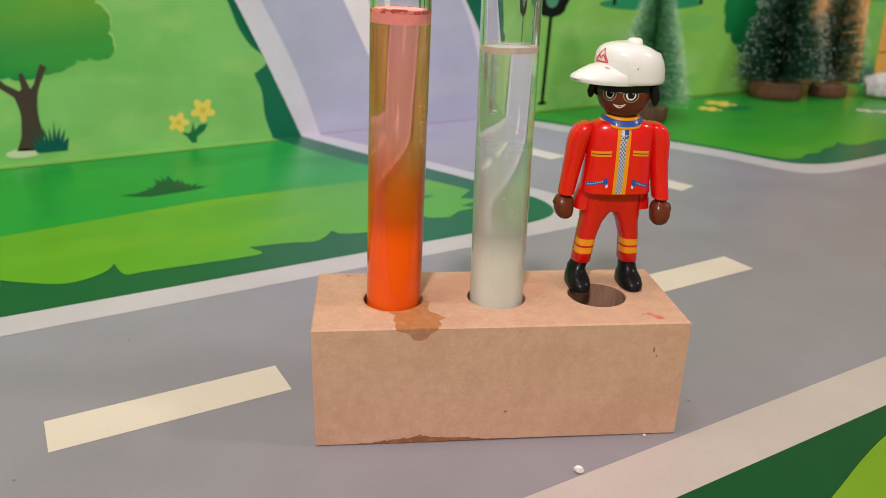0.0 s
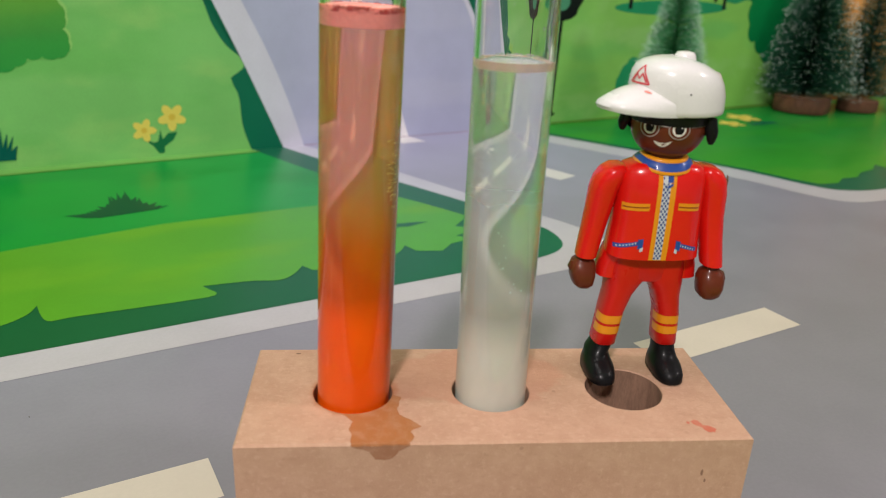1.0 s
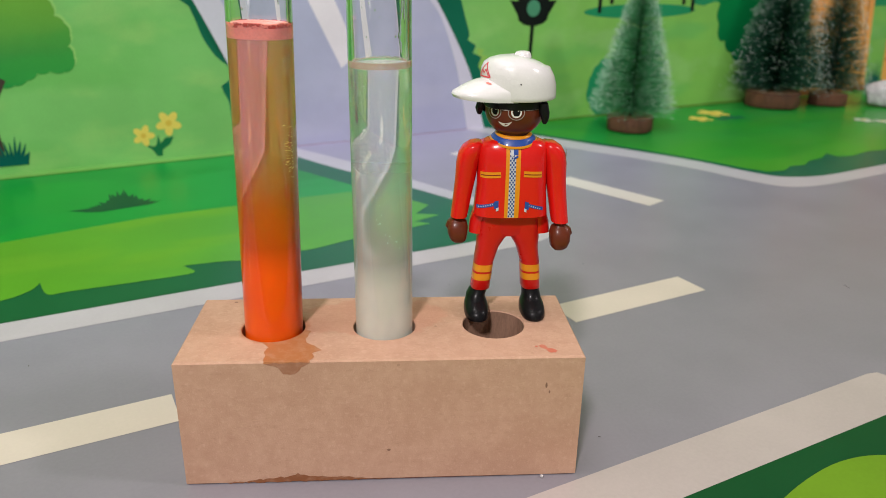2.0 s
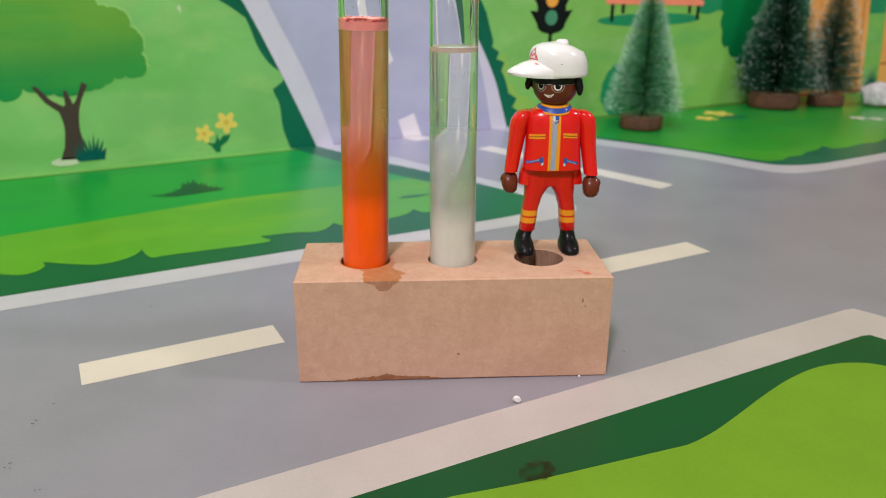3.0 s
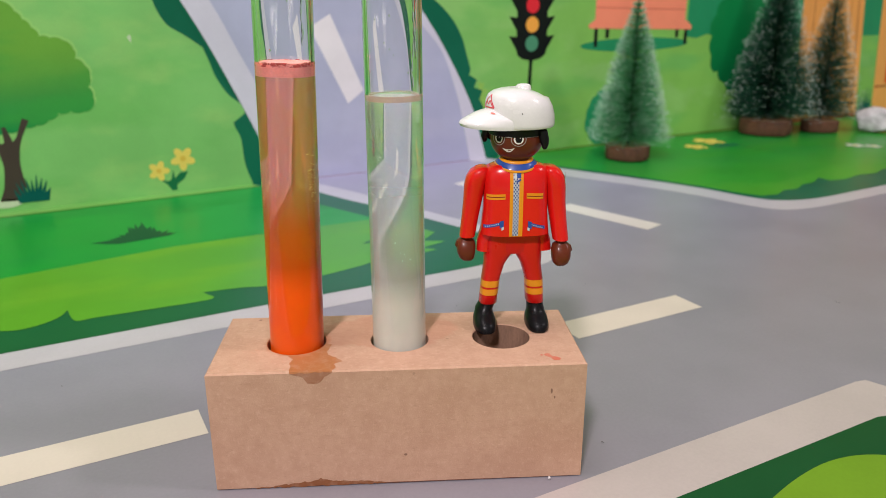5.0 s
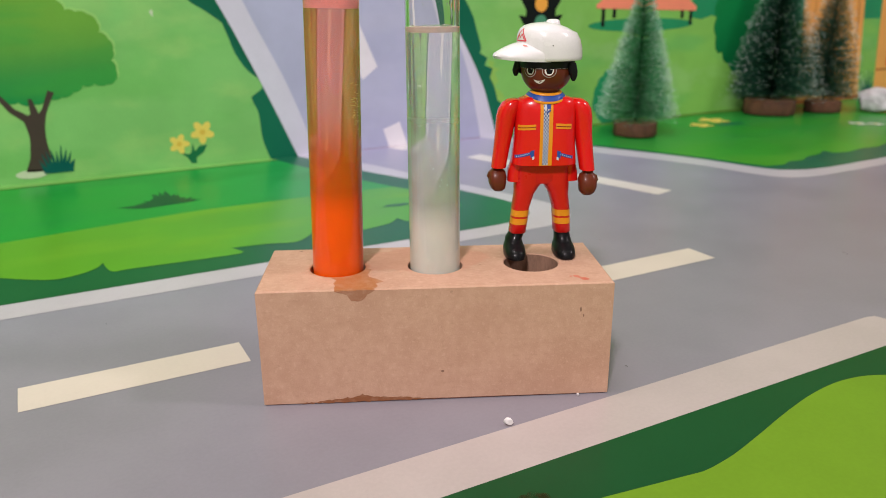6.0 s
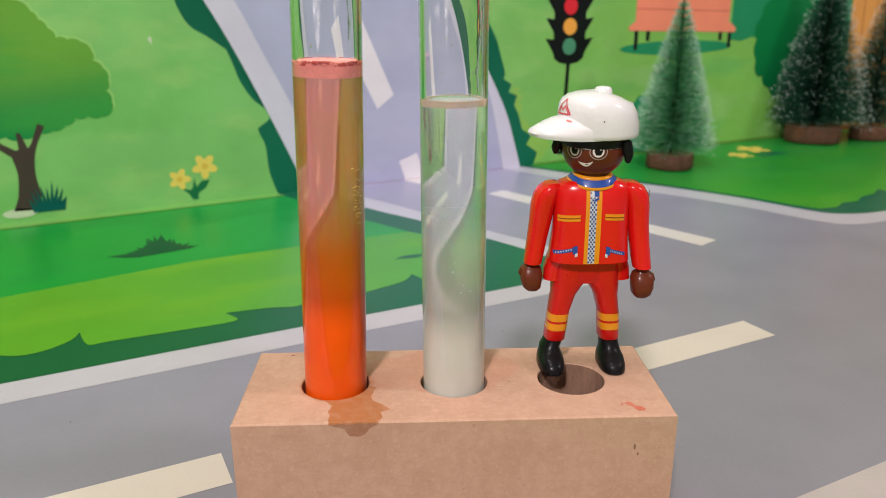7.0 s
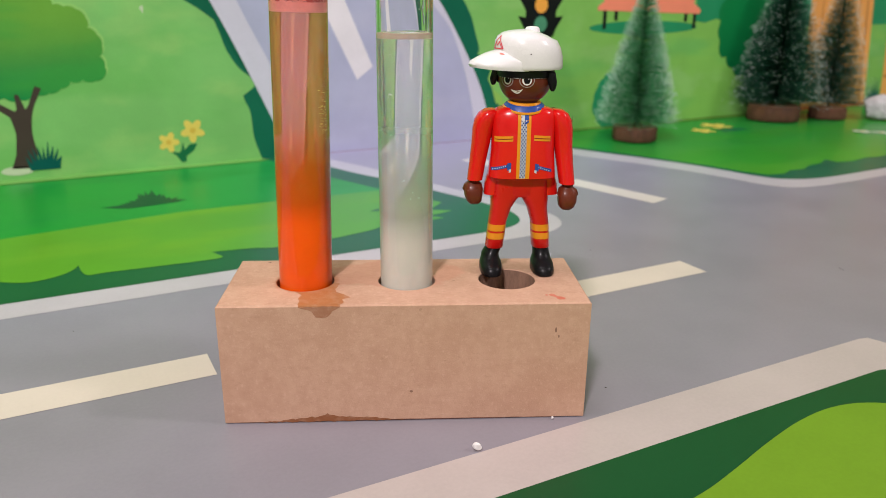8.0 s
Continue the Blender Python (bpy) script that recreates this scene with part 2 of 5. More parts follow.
# left verge on the ground
edge = curve([(0.02, 0.164), (0.08, 0.1635), (0.132, 0.164), (0.154, 0.172), (0.162, 0.19), (0.160, 0.210), (0.148, 0.249), (0.129, 0.302), (0.111, 0.345), (0.087, WALL_Y)], 6, False)
outer = curve([(0.02, 0.1465), (0.09, 0.1465), (0.150, 0.147), (0.171, 0.154), (0.181, 0.17), (0.181, 0.192), (0.172, 0.222), (0.158, 0.262), (0.143, 0.310), (0.127, 0.360), (0.103, WALL_Y)], 6, False)
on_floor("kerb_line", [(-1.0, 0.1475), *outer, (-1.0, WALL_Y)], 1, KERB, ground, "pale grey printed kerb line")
on_floor("grass_border", [(-1.0, 0.168), *edge, (-1.0, WALL_Y)], 2, DARK_GRASS, ground, "dark green printed grass border")


def leaf_edge(x0, x1, y, seed):
    """A wavy meadow edge: long shallow sweeps that end in small pointed leaves."""
    rng, out, x = random.Random(seed), [], x0
    while x < x1:
        w = rng.uniform(0.035, 0.055)
        out += [(x + w * u, y + 0.006 * (1 - math.sin(math.pi * min(1, u * 1.25))) + 0.011 * max(0, u - 0.75) * 4 * (u - 0.75) * 4 * 0.25) for u in (0, 0.2, 0.4, 0.6, 0.75, 0.88, 0.97)]
        x += w
    return out


lime = leaf_edge(-1.0, -0.16, 0.19, 3) + curve([(-0.153, 0.196), (-0.143, 0.1905), (-0.136, 0.193), (-0.1325, 0.199)], 4, False) \
    + curve([(-0.1335, 0.206), (-0.122, 0.197), (-0.109, 0.189), (-0.098, 0.190), (-0.089, 0.196), (-0.085, 0.2035)], 4, False) \
    + curve([(-0.0845, 0.196), (-0.082, 0.187), (-0.073, 0.187), (-0.045, 0.185), (-0.022, 0.184), (-0.018, 0.187)], 4, False) \
    + curve([(-0.022, 0.196), (-0.002, 0.193), (0.010, 0.189), (0.018, 0.193), (0.0245, 0.2005)], 4, False) \
    + curve([(0.027, 0.194), (0.039, 0.190), (0.057, 0.193), (0.072, 0.197), (0.080, 0.205)], 4, False) \
    + [(0.082, 0.196), (0.094, 0.191), (0.103, 0.198), (0.118, 0.200), (0.111, 0.207), (0.130, 0.212), (0.118, 0.220), (0.133, 0.232)]
on_floor("lime_meadow", lime + [(0.128, 0.245), (0.118, 0.268), (0.112, 0.279), (0.058, 0.2815), (-0.022, 0.2825), (-0.093, 0.272), (-0.154, 0.263), (-1.0, 0.16 + 0.04)], 3, LIME_GRASS, ground, "yellow-green printed meadow band with a leafy edge")
on_floor("green_meadow", [(-1.0, 0.2), (-0.154, 0.263), (-0.093, 0.272), (-0.022, 0.2825), (0.058, 0.2815), (0.112, 0.279), (0.098, 0.315), (0.083, 0.355), (0.064, WALL_Y), (-1.0, WALL_Y)], 3, MID_GRASS, ground, "bright green printed meadow band")


def low_tuft(x0, y0, wide, deep, seed):
    """The outline of a low spreading tuft: a dense hump a little off its middle with slim blades that lean outwards, and long flat blades to both sides."""
    rng, out, n = random.Random(seed), [], 19
    hump = lambda u: math.exp(-((u - 0.18) / 0.5) ** 2)
    for i in range(n):
        u = -1 + 2 * i / (n - 1)
        tall = rng.uniform(0.85, 1.15) if i % 2 == 0 else rng.uniform(0.7, 0.9)
        lean = 0.07 * (u - 0.1) + rng.uniform(-0.03, 0.03)
        out.append((x0 + wide * (0.46 * u + lean), y0 + deep * (0.14 - 0.05 * u + 0.88 * hump(u) * tall)))
        if i < n - 1:
            v = u + 1 / (n - 1)
            out.append((x0 + wide * 0.44 * v, y0 + deep * (0.12 - 0.05 * v + 0.52 * hump(v))))
    return out + [(x0 + wide * 0.38, y0 + deep * 0.04), (x0 + wide * 0.1, y0), (x0 - wide * 0.22, y0 - deep * 0.04), (x0 - wide * 0.36, y0 + deep * 0.02)]


on_floor("grass_tuft", low_tuft(-0.0395, 0.3055, 0.049, 0.044, 4), 4, TUFT_INK, ground, "dark green printed grass tuft")
on_floor("leaf_mark", [(0.082, 0.232), (0.094, 0.229), (0.108, 0.232), (0.097, 0.2345), (0.088, 0.2355)], 4, DARK_GRASS, ground)

# near verge
on_floor("kerb_line", [(-1.0, -0.0255), (0.187, -0.0255), (0.1915, -0.0265), (0.196, -0.04), (0.214, -0.1), (0.25, -0.24), (0.34, -0.75), (-1.0, -0.75)], 1, KERB, ground, "pale grey printed kerb line")
on_floor("grass_border", [(-1.0, -0.0455), (0.169, -0.0462), (0.1725, -0.0472), (0.1765, -0.06), (0.194, -0.115), (0.23, -0.26), (0.32, -0.75), (-1.0, -0.75)], 2, NEAR_DARK, ground, "dark green printed grass border")
on_floor("lime_meadow", [(-1.0, -0.062), (-0.2, -0.064), (-0.07, -0.056), *curve([(-0.033, -0.059), (-0.010, -0.0635), (0.015, -0.067), (0.046, -0.0712)], 4, False),
                         *curve([(0.050, -0.071), (0.060, -0.0695), (0.075, -0.0658), (0.093, -0.061), (0.112, -0.057), (0.129, -0.056), (0.143, -0.0595), (0.153, -0.068), (0.163, -0.09), (0.19, -0.2)], 4, False), (0.25, -0.75), (-1.0, -0.75)],
         3, NEAR_LIME, ground, "yellow-green printed meadow")

# far verge on the other side of the side road
edge = curve([(0.288, WALL_Y), (0.306, 0.383), (0.329, 0.336), (0.354, 0.287), (0.374, 0.241), (0.386, 0.2), (0.398, 0.181), (0.428, 0.1715), (0.48, 0.172), (0.55, 0.174)], 6, False)
outer = curve([(0.268, WALL_Y), (0.286, 0.372), (0.312, 0.314), (0.336, 0.268), (0.355, 0.222), (0.366, 0.182), (0.379, 0.161), (0.412, 0.154), (0.48, 0.1555), (0.55, 0.158)], 6, False)
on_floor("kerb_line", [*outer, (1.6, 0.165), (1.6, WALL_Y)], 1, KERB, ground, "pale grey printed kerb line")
on_floor("grass_border", [*edge, (1.6, 0.182), (1.6, WALL_Y)], 2, DARK_GRASS, ground, "dark green printed grass border")
on_floor("lawn", [(0.296, WALL_Y), (0.336, 0.338), (0.360, 0.289), (0.380, 0.243), (0.389, 0.212), (0.397, 0.196), (0.412, 0.193), (0.427, 0.200), (0.441, 0.1975), (0.455, 0.205), (0.473, 0.2065), (0.490, 0.216), (0.489, 0.204), (0.504, 0.201), (0.53, 0.206),
                  (0.548, 0.203), (0.57, 0.21), (0.60, 0.205), (0.64, 0.211), (0.68, 0.206), (1.6, 0.21), (1.6, WALL_Y)], 3, RIGHT_GRASS, ground, "green printed lawn with a leafy edge")


def printed_flower(place, x, y, r, n, parent, layer, ink, core, squash=1.0, turn=0.3):
    pts = []
    for i in range(n * 8):
        a = 2 * math.pi * i / (n * 8) + turn
        k = r * (0.56 + 0.48 * abs(math.cos(n * (a - turn) / 2)) ** 1.3)
        pts.append((x + k * math.cos(a), y + k * math.sin(a) * squash))
    f = place("printed_flower", pts, layer, ink, parent, "yellow printed flower" if ink == PETAL else "white printed flower")
    place("flower_core", disc(x, y, r * 0.24, r * 0.24 * squash), layer + 1, core, parent)
    return f


printed_flower(on_floor, 0.503, 0.366, 0.012, 5, ground, 5, PETAL, PETAL_CORE, 1.1)
printed_flower(on_floor, 0.538, 0.383, 0.016, 5, ground, 5, PETAL, PETAL_CORE, 1.1)
on_floor("flower_leaves", tuft((0.535, 0.352), 0.035, 0.022, 5, 9), 4, DARK_GRASS, ground)
printed_flower(on_floor, 0.652, 0.293, 0.010, 5, ground, 5, WHITE_INK, PETAL, 1.1)
printed_flower(on_floor, 0.664, 0.281, 0.008, 5, ground, 5, WHITE_INK, PETAL, 1.1)

# lane dashes
for a in (-0.4802, -0.3613, -0.2424, -0.1235, -0.0046, 0.115):
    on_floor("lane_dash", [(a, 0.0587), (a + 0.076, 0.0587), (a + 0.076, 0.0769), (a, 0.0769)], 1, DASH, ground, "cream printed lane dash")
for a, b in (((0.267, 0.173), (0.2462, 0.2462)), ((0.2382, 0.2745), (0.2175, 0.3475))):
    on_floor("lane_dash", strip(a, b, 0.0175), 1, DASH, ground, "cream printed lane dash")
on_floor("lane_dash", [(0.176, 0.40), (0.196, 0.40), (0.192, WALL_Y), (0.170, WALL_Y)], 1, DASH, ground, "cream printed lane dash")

# ---- prints on the backdrop ----
left_in = [(0.0875, 0.0), (0.075, 0.030), (0.058, 0.069), (0.039, 0.110), (0.020, 0.146), (-0.03, 0.235), (-0.09, 0.33)]
left_out = [(0.1035, 0.0), (0.0925, 0.034), (0.0785, 0.069), (0.0605, 0.106), (0.041, 0.146), (-0.01, 0.235), (-0.06, 0.33)]
right_in = [(0.268, 0.0), (0.262, 0.030), (0.254, 0.062), (0.240, 0.098), (0.222, 0.120), (0.195, 0.146), (0.11, 0.215), (0.0, 0.30)]
right_out = [(0.286, 0.0), (0.280, 0.020), (0.270, 0.050), (0.252, 0.085), (0.229, 0.122), (0.205, 0.150), (0.125, 0.225), (0.02, 0.315)]
on_wall("hedge_border", [(0.0875, 0.0), *curve(left_in, 5, False)[1:], (-0.12, 0.34), (-0.06, 0.245), (-0.02, 0.19), *curve([(0.0, 0.155), (0.003, 0.140), (0.010, 0.127), (0.022, 0.119), (0.034, 0.110)], 4, False),
                         *curve([(0.038, 0.099), (0.042, 0.087), (0.050, 0.074), (0.060, 0.065), (0.0615, 0.059), (0.052, 0.052)], 4, False), *curve([(0.0535, 0.047), (0.057, 0.038), (0.0585, 0.018), (0.064, 0.0)], 4, False)], 1, TEAL, backdrop, "dark teal printed hedge beside the road")
on_wall("hedge_border", [(0.286, 0.0), *curve(right_out, 5, False)[1:], (0.05, 0.34), (0.14, 0.24), (0.20, 0.18), *curve([(0.226, 0.148), (0.240, 0.137), (0.252, 0.124), (0.260, 0.110)], 4, False),
                         *curve([(0.264, 0.097), (0.268, 0.084), (0.2665, 0.079)], 4, False), (0.275, 0.074), (0.272, 0.0675), (0.281, 0.064), *curve([(0.278, 0.056), (0.283, 0.047), (0.287, 0.034)], 4, False), (0.297, 0.028), (0.292, 0.02), (0.304, 0.012), (0.300, 0.0)],
        1, TEAL, backdrop, "dark teal printed hedge beside the road")
on_wall("far_road", [*curve(left_out, 5, False), *reversed(curve(right_in, 5, False))], 1, WALL_ROAD, backdrop, "lavender grey printed road")
on_wall("kerb_line", [*curve(left_in, 5, False), *reversed(curve(left_out, 5, False))], 2, WALL_KERB, backdrop, "pale printed kerb line")
on_wall("kerb_line", [*curve(right_in, 5, False), *reversed(curve(right_out, 5, False))], 2, WALL_KERB, backdrop, "pale printed kerb line")
on_wall("lane_dash", [(0.1185, 0.123), (0.1365, 0.133), (0.1635, 0.071), (0.149, 0.0605)], 2, WALL_DASH, backdrop, "white printed lane dash")
on_wall("lane_dash", [(0.167, 0.0165), (0.1835, 0.022), (0.191, 0.0), (0.1725, 0.0)], 2, WALL_DASH, backdrop, "white printed lane dash")
on_wall("lane_dash", [(0.085, 0.205), (0.10, 0.213), (0.122, 0.165), (0.109, 0.157)], 2, WALL_DASH, backdrop, "white printed lane dash")
on_wall("seam_mark", [(0.104, 0.0), (0.268, 0.0), (0.268, 0.0008), (0.19, 0.0005), (0.104, 0.0008)], 3, PINK_SEAM, backdrop, "faint pink crease line at the foot of the backdrop")
on_floor("meadow_foot", [(-1.0, 0.405), (-0.3, 0.4065), (-0.1, 0.4075), (0.0, 0.4095), (0.067, 0.4115), (0.064, WALL_Y), (-1.0, WALL_Y)], 4, MEADOW_FOOT_DIM, ground, "light green meadow foot, dimmed to offset the floor's light")
on_floor("seam_mark", [(-1.0, 0.4035), (-0.3, 0.405), (-0.1, 0.4058), (0.0, 0.4082), (0.068, 0.4104), (0.067, 0.4118), (0.0, 0.4102), (-0.1, 0.4084), (-0.3, 0.4072), (-1.0, 0.406)], 5, SEAM_DIRT, ground, "olive crease line along the foot of the meadow")
on_wall("seam_mark", [(0.302, 0.0), (1.6, 0.0), (1.6, 0.003), (0.6, 0.0028), (0.302, 0.0018)], 3, SEAM_DIRT, backdrop, "olive crease line at the foot of the backdrop")

# the printed tree
crown = scallop([(-0.0535, 0.068), (-0.0478, 0.0705), (-0.0462, 0.0775), (-0.0487, 0.085), (-0.0465, 0.092), (-0.0487, 0.100), (-0.0545, 0.105), (-0.0545, 0.1115), (-0.0602, 0.1175), (-0.068, 0.1192), (-0.0745, 0.1205), (-0.0785, 0.1265), (-0.0832, 0.132), (-0.0867, 0.137), (-0.096, 0.144),
                 (-0.108, 0.149), (-0.124, 0.151), (-0.145, 0.148), (-0.165, 0.139), (-0.178, 0.122), (-0.185, 0.105), (-0.183, 0.085), (-0.172, 0.068), (-0.157, 0.0575), (-0.149, 0.0568), (-0.1425, 0.0552), (-0.133, 0.0635), (-0.124, 0.0608), (-0.113, 0.0585), (-0.103, 0.0565), (-0.094, 0.0605), (-0.085, 0.0605), (-0.077, 0.0635), (-0.070, 0.068), (-0.062, 0.0690)], 0.17)
on_wall("crown_rim", [(x + 0.0014, z + 0.0014) for x, z in crown], 1, CROWN_RIM, backdrop)
on_wall("printed_tree_crown", crown, 2, CROWN, backdrop, "round green printed tree crown")
on_wall("printed_tree_trunk", [(-0.1158, 0.0085), (-0.1015, 0.008), *curve([(-0.0980, 0.018), (-0.0995, 0.033), (-0.097, 0.049), (-0.0895, 0.064)], 4, False), (-0.0935, 0.066), (-0.099, 0.053), (-0.1015, 0.050), (-0.1045, 0.0605), (-0.107, 0.0605),
                             (-0.1068, 0.050), (-0.1085, 0.049), (-0.116, 0.054), (-0.124, 0.0645), (-0.1275, 0.0645), (-0.1198, 0.052), *curve([(-0.1118, 0.045), (-0.1098, 0.033), (-0.1118, 0.018)], 4, False)], 3, TRUNK, backdrop, "brown printed tree trunk with forked limbs")
on_wall("printed_stone", disc(-0.1125, 0.0068, 0.0105, 0.0032), 3, STONE_INK, backdrop)
on_wall("printed_shrub", tuft((-0.0945, 0.0062), 0.0195, 0.0225, 9, 6, 0.35), 4, SHRUB, backdrop, "dark teal printed shrub")
on_wall("grass_tuft", tuft((-0.205, 0.0055), 0.03, 0.02, 9, 7, 0.3), 4, SHRUB, backdrop)

# printed flowers
on_wall("flower_leaves", [(0.0005, 0.003), *curve([(-0.0025, 0.008), (-0.0075, 0.0125)], 4, False), (-0.0015, 0.0105), (0.0005, 0.0115), *curve([(0.0015, 0.015), (0.0026, 0.0192)], 3, False), (0.0036, 0.0125), *curve([(0.0075, 0.0165), (0.0135, 0.0168)], 3, False), (0.0105, 0.0115), (0.0045, 0.0075), (0.0042, 0.003)], 1, STEM, backdrop, "dark green printed flower stems")
printed_flower(on_wall, -0.0078, 0.0193, 0.0078, 5, backdrop, 2, PETAL, PETAL_CORE, 1.0, 1.2)
printed_flower(on_wall, 0.0108, 0.0272, 0.0092, 5, backdrop, 2, PETAL, PETAL_CORE, 1.0, 0.9)
on_wall("print_fleck", [(-0.0185, 0.1185), (-0.016, 0.1145), (-0.0155, 0.119), (-0.0165, 0.1205)], 1, STONE_INK, backdrop)

on_wall("leaf_shadow", [(0.276, 0.072), (0.2835, 0.070), (0.281, 0.066), (0.2885, 0.0635), (0.2835, 0.060), (0.2875, 0.052), (0.283, 0.047), (0.292, 0.041), (0.297, 0.032), (0.312, 0.028), (0.318, 0.018), (0.31, 0.006), (0.30, 0.002), (0.282, 0.03)], 0.5, LEAF_LIME, backdrop, "yellow-green printed leaves beside the hedge")

# traffic light
on_wall("signal_pole", [(0.3285, 0.009), (0.3325, 0.009), (0.3362, 0.1), (0.3322, 0.1)], 1, INK_BLACK, backdrop, "thin black printed pole")
on_wall("signal_foot", disc(0.3305, 0.0095, 0.0055, 0.0018), 1, INK_BLACK, backdrop)
head = [(0.3185, 0.094), (0.324, 0.0905), (0.334, 0.0885), (0.344, 0.0905), (0.3495, 0.094)]
for k in range(3):
    z = 0.099 + 0.0172 * k
    head += [(0.351, z), (0.3595, z + 0.0125), (0.351, z + 0.0115)]
head += [(0.350, 0.153), (0.318, 0.153)]
for k in (2, 1, 0):
    z = 0.099 + 0.0172 * k
    head += [(0.317, z + 0.0115), (0.3085, z + 0.0125), (0.317, z)]
on_wall("signal_head", head, 2, INK_BLACK, backdrop, "black printed traffic light with three lamps")
for z, ink in ((0.1043, LIGHT_GREEN), (0.1213, LIGHT_AMBER), (0.1385, LIGHT_RED)):
    on_wall("signal_lamp", disc(0.334, z, 0.0072), 3, ink, backdrop)

# bench, hedges and cabin
on_wall("bench_shade", disc(0.462, 0.100, 0.071, 0.0065), 1, TEAL_SOFT, backdrop)
for x, z in ((0.4095, 0.099), (0.4235, 0.107), (0.516, 0.1055), (0.5285, 0.0985)):
    on_wall("bench_leg", [(x - 0.0022, z), (x + 0.0022, z), (x + 0.0022, 0.119), (x - 0.0022, 0.119)], 2, INK_BLACK, backdrop)
on_wall("bench_back", [(0.4075, 0.124), (0.526, 0.121), (0.526, 0.162), (0.4075, 0.165)], 2, BENCH, backdrop, "salmon printed bench back")
for z in (0.136, 0.149):
    on_wall("bench_gap", strip((0.4075, z), (0.526, z - 0.003), 0.0009), 3, BENCH_LINE, backdrop)
on_wall("bench_seat", [(0.4005, 0.1165), (0.535, 0.113), (0.5365, 0.1165), (0.528, 0.1225), (0.4085, 0.1255), (0.4, 0.12)], 3, BENCH, backdrop, "salmon printed bench seat")
on_wall("far_hedge", [(0.529, 0.106), (0.545, 0.104), (0.56, 0.108), (0.60, 0.1), (1.0, 0.1), (1.0, 0.26), (0.50, 0.26), (0.515, 0.19), (0.53, 0.15)], 1, TEAL_SOFT, backdrop, "soft green printed hedge")
on_wall("printed_bush", bumps((0.620, 0.105), (0.053, 0.060), 18, 0.06, 5), 3, BUSH, backdrop, "dark green printed bush")
on_wall("printed_bush", bumps((0.425, 0.028), (0.022, 0.028), 12, 0.05, 8), 1, TEAL_SOFT, backdrop, "small green printed bush")
cabin = [(0.716, 0.0), (0.837, 0.0), (0.812, 0.19), (0.80, 0.27), (0.70, 0.27)]
on_wall("printed_cabin", cabin, 2, CABIN, backdrop, "orange printed wooden cabin wall")
for x in (0.735, 0.757, 0.779, 0.801):
    on_wall("plank_line", strip((x, 0.002), (x - 0.012, 0.26), 0.0011), 3, CABIN_LINE, backdrop)
on_wall("plank_line", strip((0.8255, 0.0), (0.800, 0.2), 0.0018), 3, CABIN_LINE, backdrop)
on_wall("plank_line", strip((0.716, 0.0035), (0.837, 0.0035), 0.005), 4, CABIN_LINE, backdrop)
on_wall("printed_cabin", [(0.868, 0.0), (1.1, 0.0), (1.1, 0.27), (0.84, 0.27), (0.853, 0.15)], 2, CABIN, backdrop, "orange printed wooden cabin wall")
on_wall("plank_line", strip((0.866, 0.036), (1.1, 0.036), 0.0022), 3, CABIN_LINE, backdrop)
on_wall("window_frame_print", [(0.885, 0.04), (1.02, 0.04), (1.02, 0.17), (0.872, 0.17)], 3, CABIN_FRAME, backdrop, "red-orange printed window frame")
on_wall("window_pane_print", [(0.897, 0.05), (1.01, 0.05), (1.01, 0.16), (0.886, 0.16)], 4, CABIN_DARK, backdrop)
on_wall("printed_shrub", tuft((0.852, 0.0), 0.028, 0.04, 7, 3, 0.4), 3, SHRUB, backdrop)

# ---- the wooden rack ----


def stain_mask(t, centre, radii, wobble, wscale):
    """1 inside an uneven blot of that place and size, 0 outside."""
    tc = t.nodes.new("ShaderNodeTexCoord")
    mp = t.nodes.new("ShaderNodeMapping")
    mp.vector_type = "POINT"
    mp.inputs["Location"].default_value = tuple(-c / r for c, r in zip(centre, radii))
    mp.inputs["Scale"].default_value = tuple(1 / r for r in radii)
    t.links.new(tc.outputs["Object"], mp.inputs["Vector"])
    ln = t.nodes.new("ShaderNodeVectorMath")
    ln.operation = "LENGTH"
    t.links.new(mp.outputs["Vector"], ln.inputs[0])
    n = grain(t, wscale, 3.0)
    d = math_node(t, "ADD", ln.outputs["Value"], math_node(t, "MULTIPLY", math_node(t, "SUBTRACT", n.outputs[0], 0.5), wobble))
    return ramp(t, d, 0.88, 1.06, 1.0, 0.0)


def fibre_colour(t):
    """Pressed brown wood fibre: blotches, short pale and dark fibres and fine dust."""
    fine, mid, big = grain(t, 2600, 3.0, 0.7), grain(t, 240, 4.0, 0.7), grain(t, 42, 3.0, 0.6)
    pale, dark = grain(t, 900, 3.0, 0.65, (0.8, 1, 0.85)), grain(t, 620, 3.0, 0.7, (0.6, 1.1, 1.2))
    col = mixc(t, ramp(t, mid.outputs[0], 0.3, 0.7), (0.555, 0.335, 0.225), (0.61, 0.38, 0.26))
    col = mixc(t, ramp(t, big.outputs[0], 0.45, 0.66, 0, 0.55), col, (0.50, 0.29, 0.19))
    col = mixc(t, ramp(t, pale.outputs[0], 0.53, 0.68, 0, 0.32), col, (0.70, 0.47, 0.34))
    col = mixc(t, ramp(t, dark.outputs[0], 0.45, 0.28, 0, 0.32), col, (0.42, 0.24, 0.15))
    col = mixc(t, ramp(t, fine.outputs[0], 0.56, 0.74, 0, 0.3), col, (0.72, 0.50, 0.36))
    speck = grain(t, 330, 1.0)
    return mixc(t, ramp(t, speck.outputs[0], 0.775, 0.80, 0, 0.35), col, (0.26, 0.14, 0.085)), fine, pale


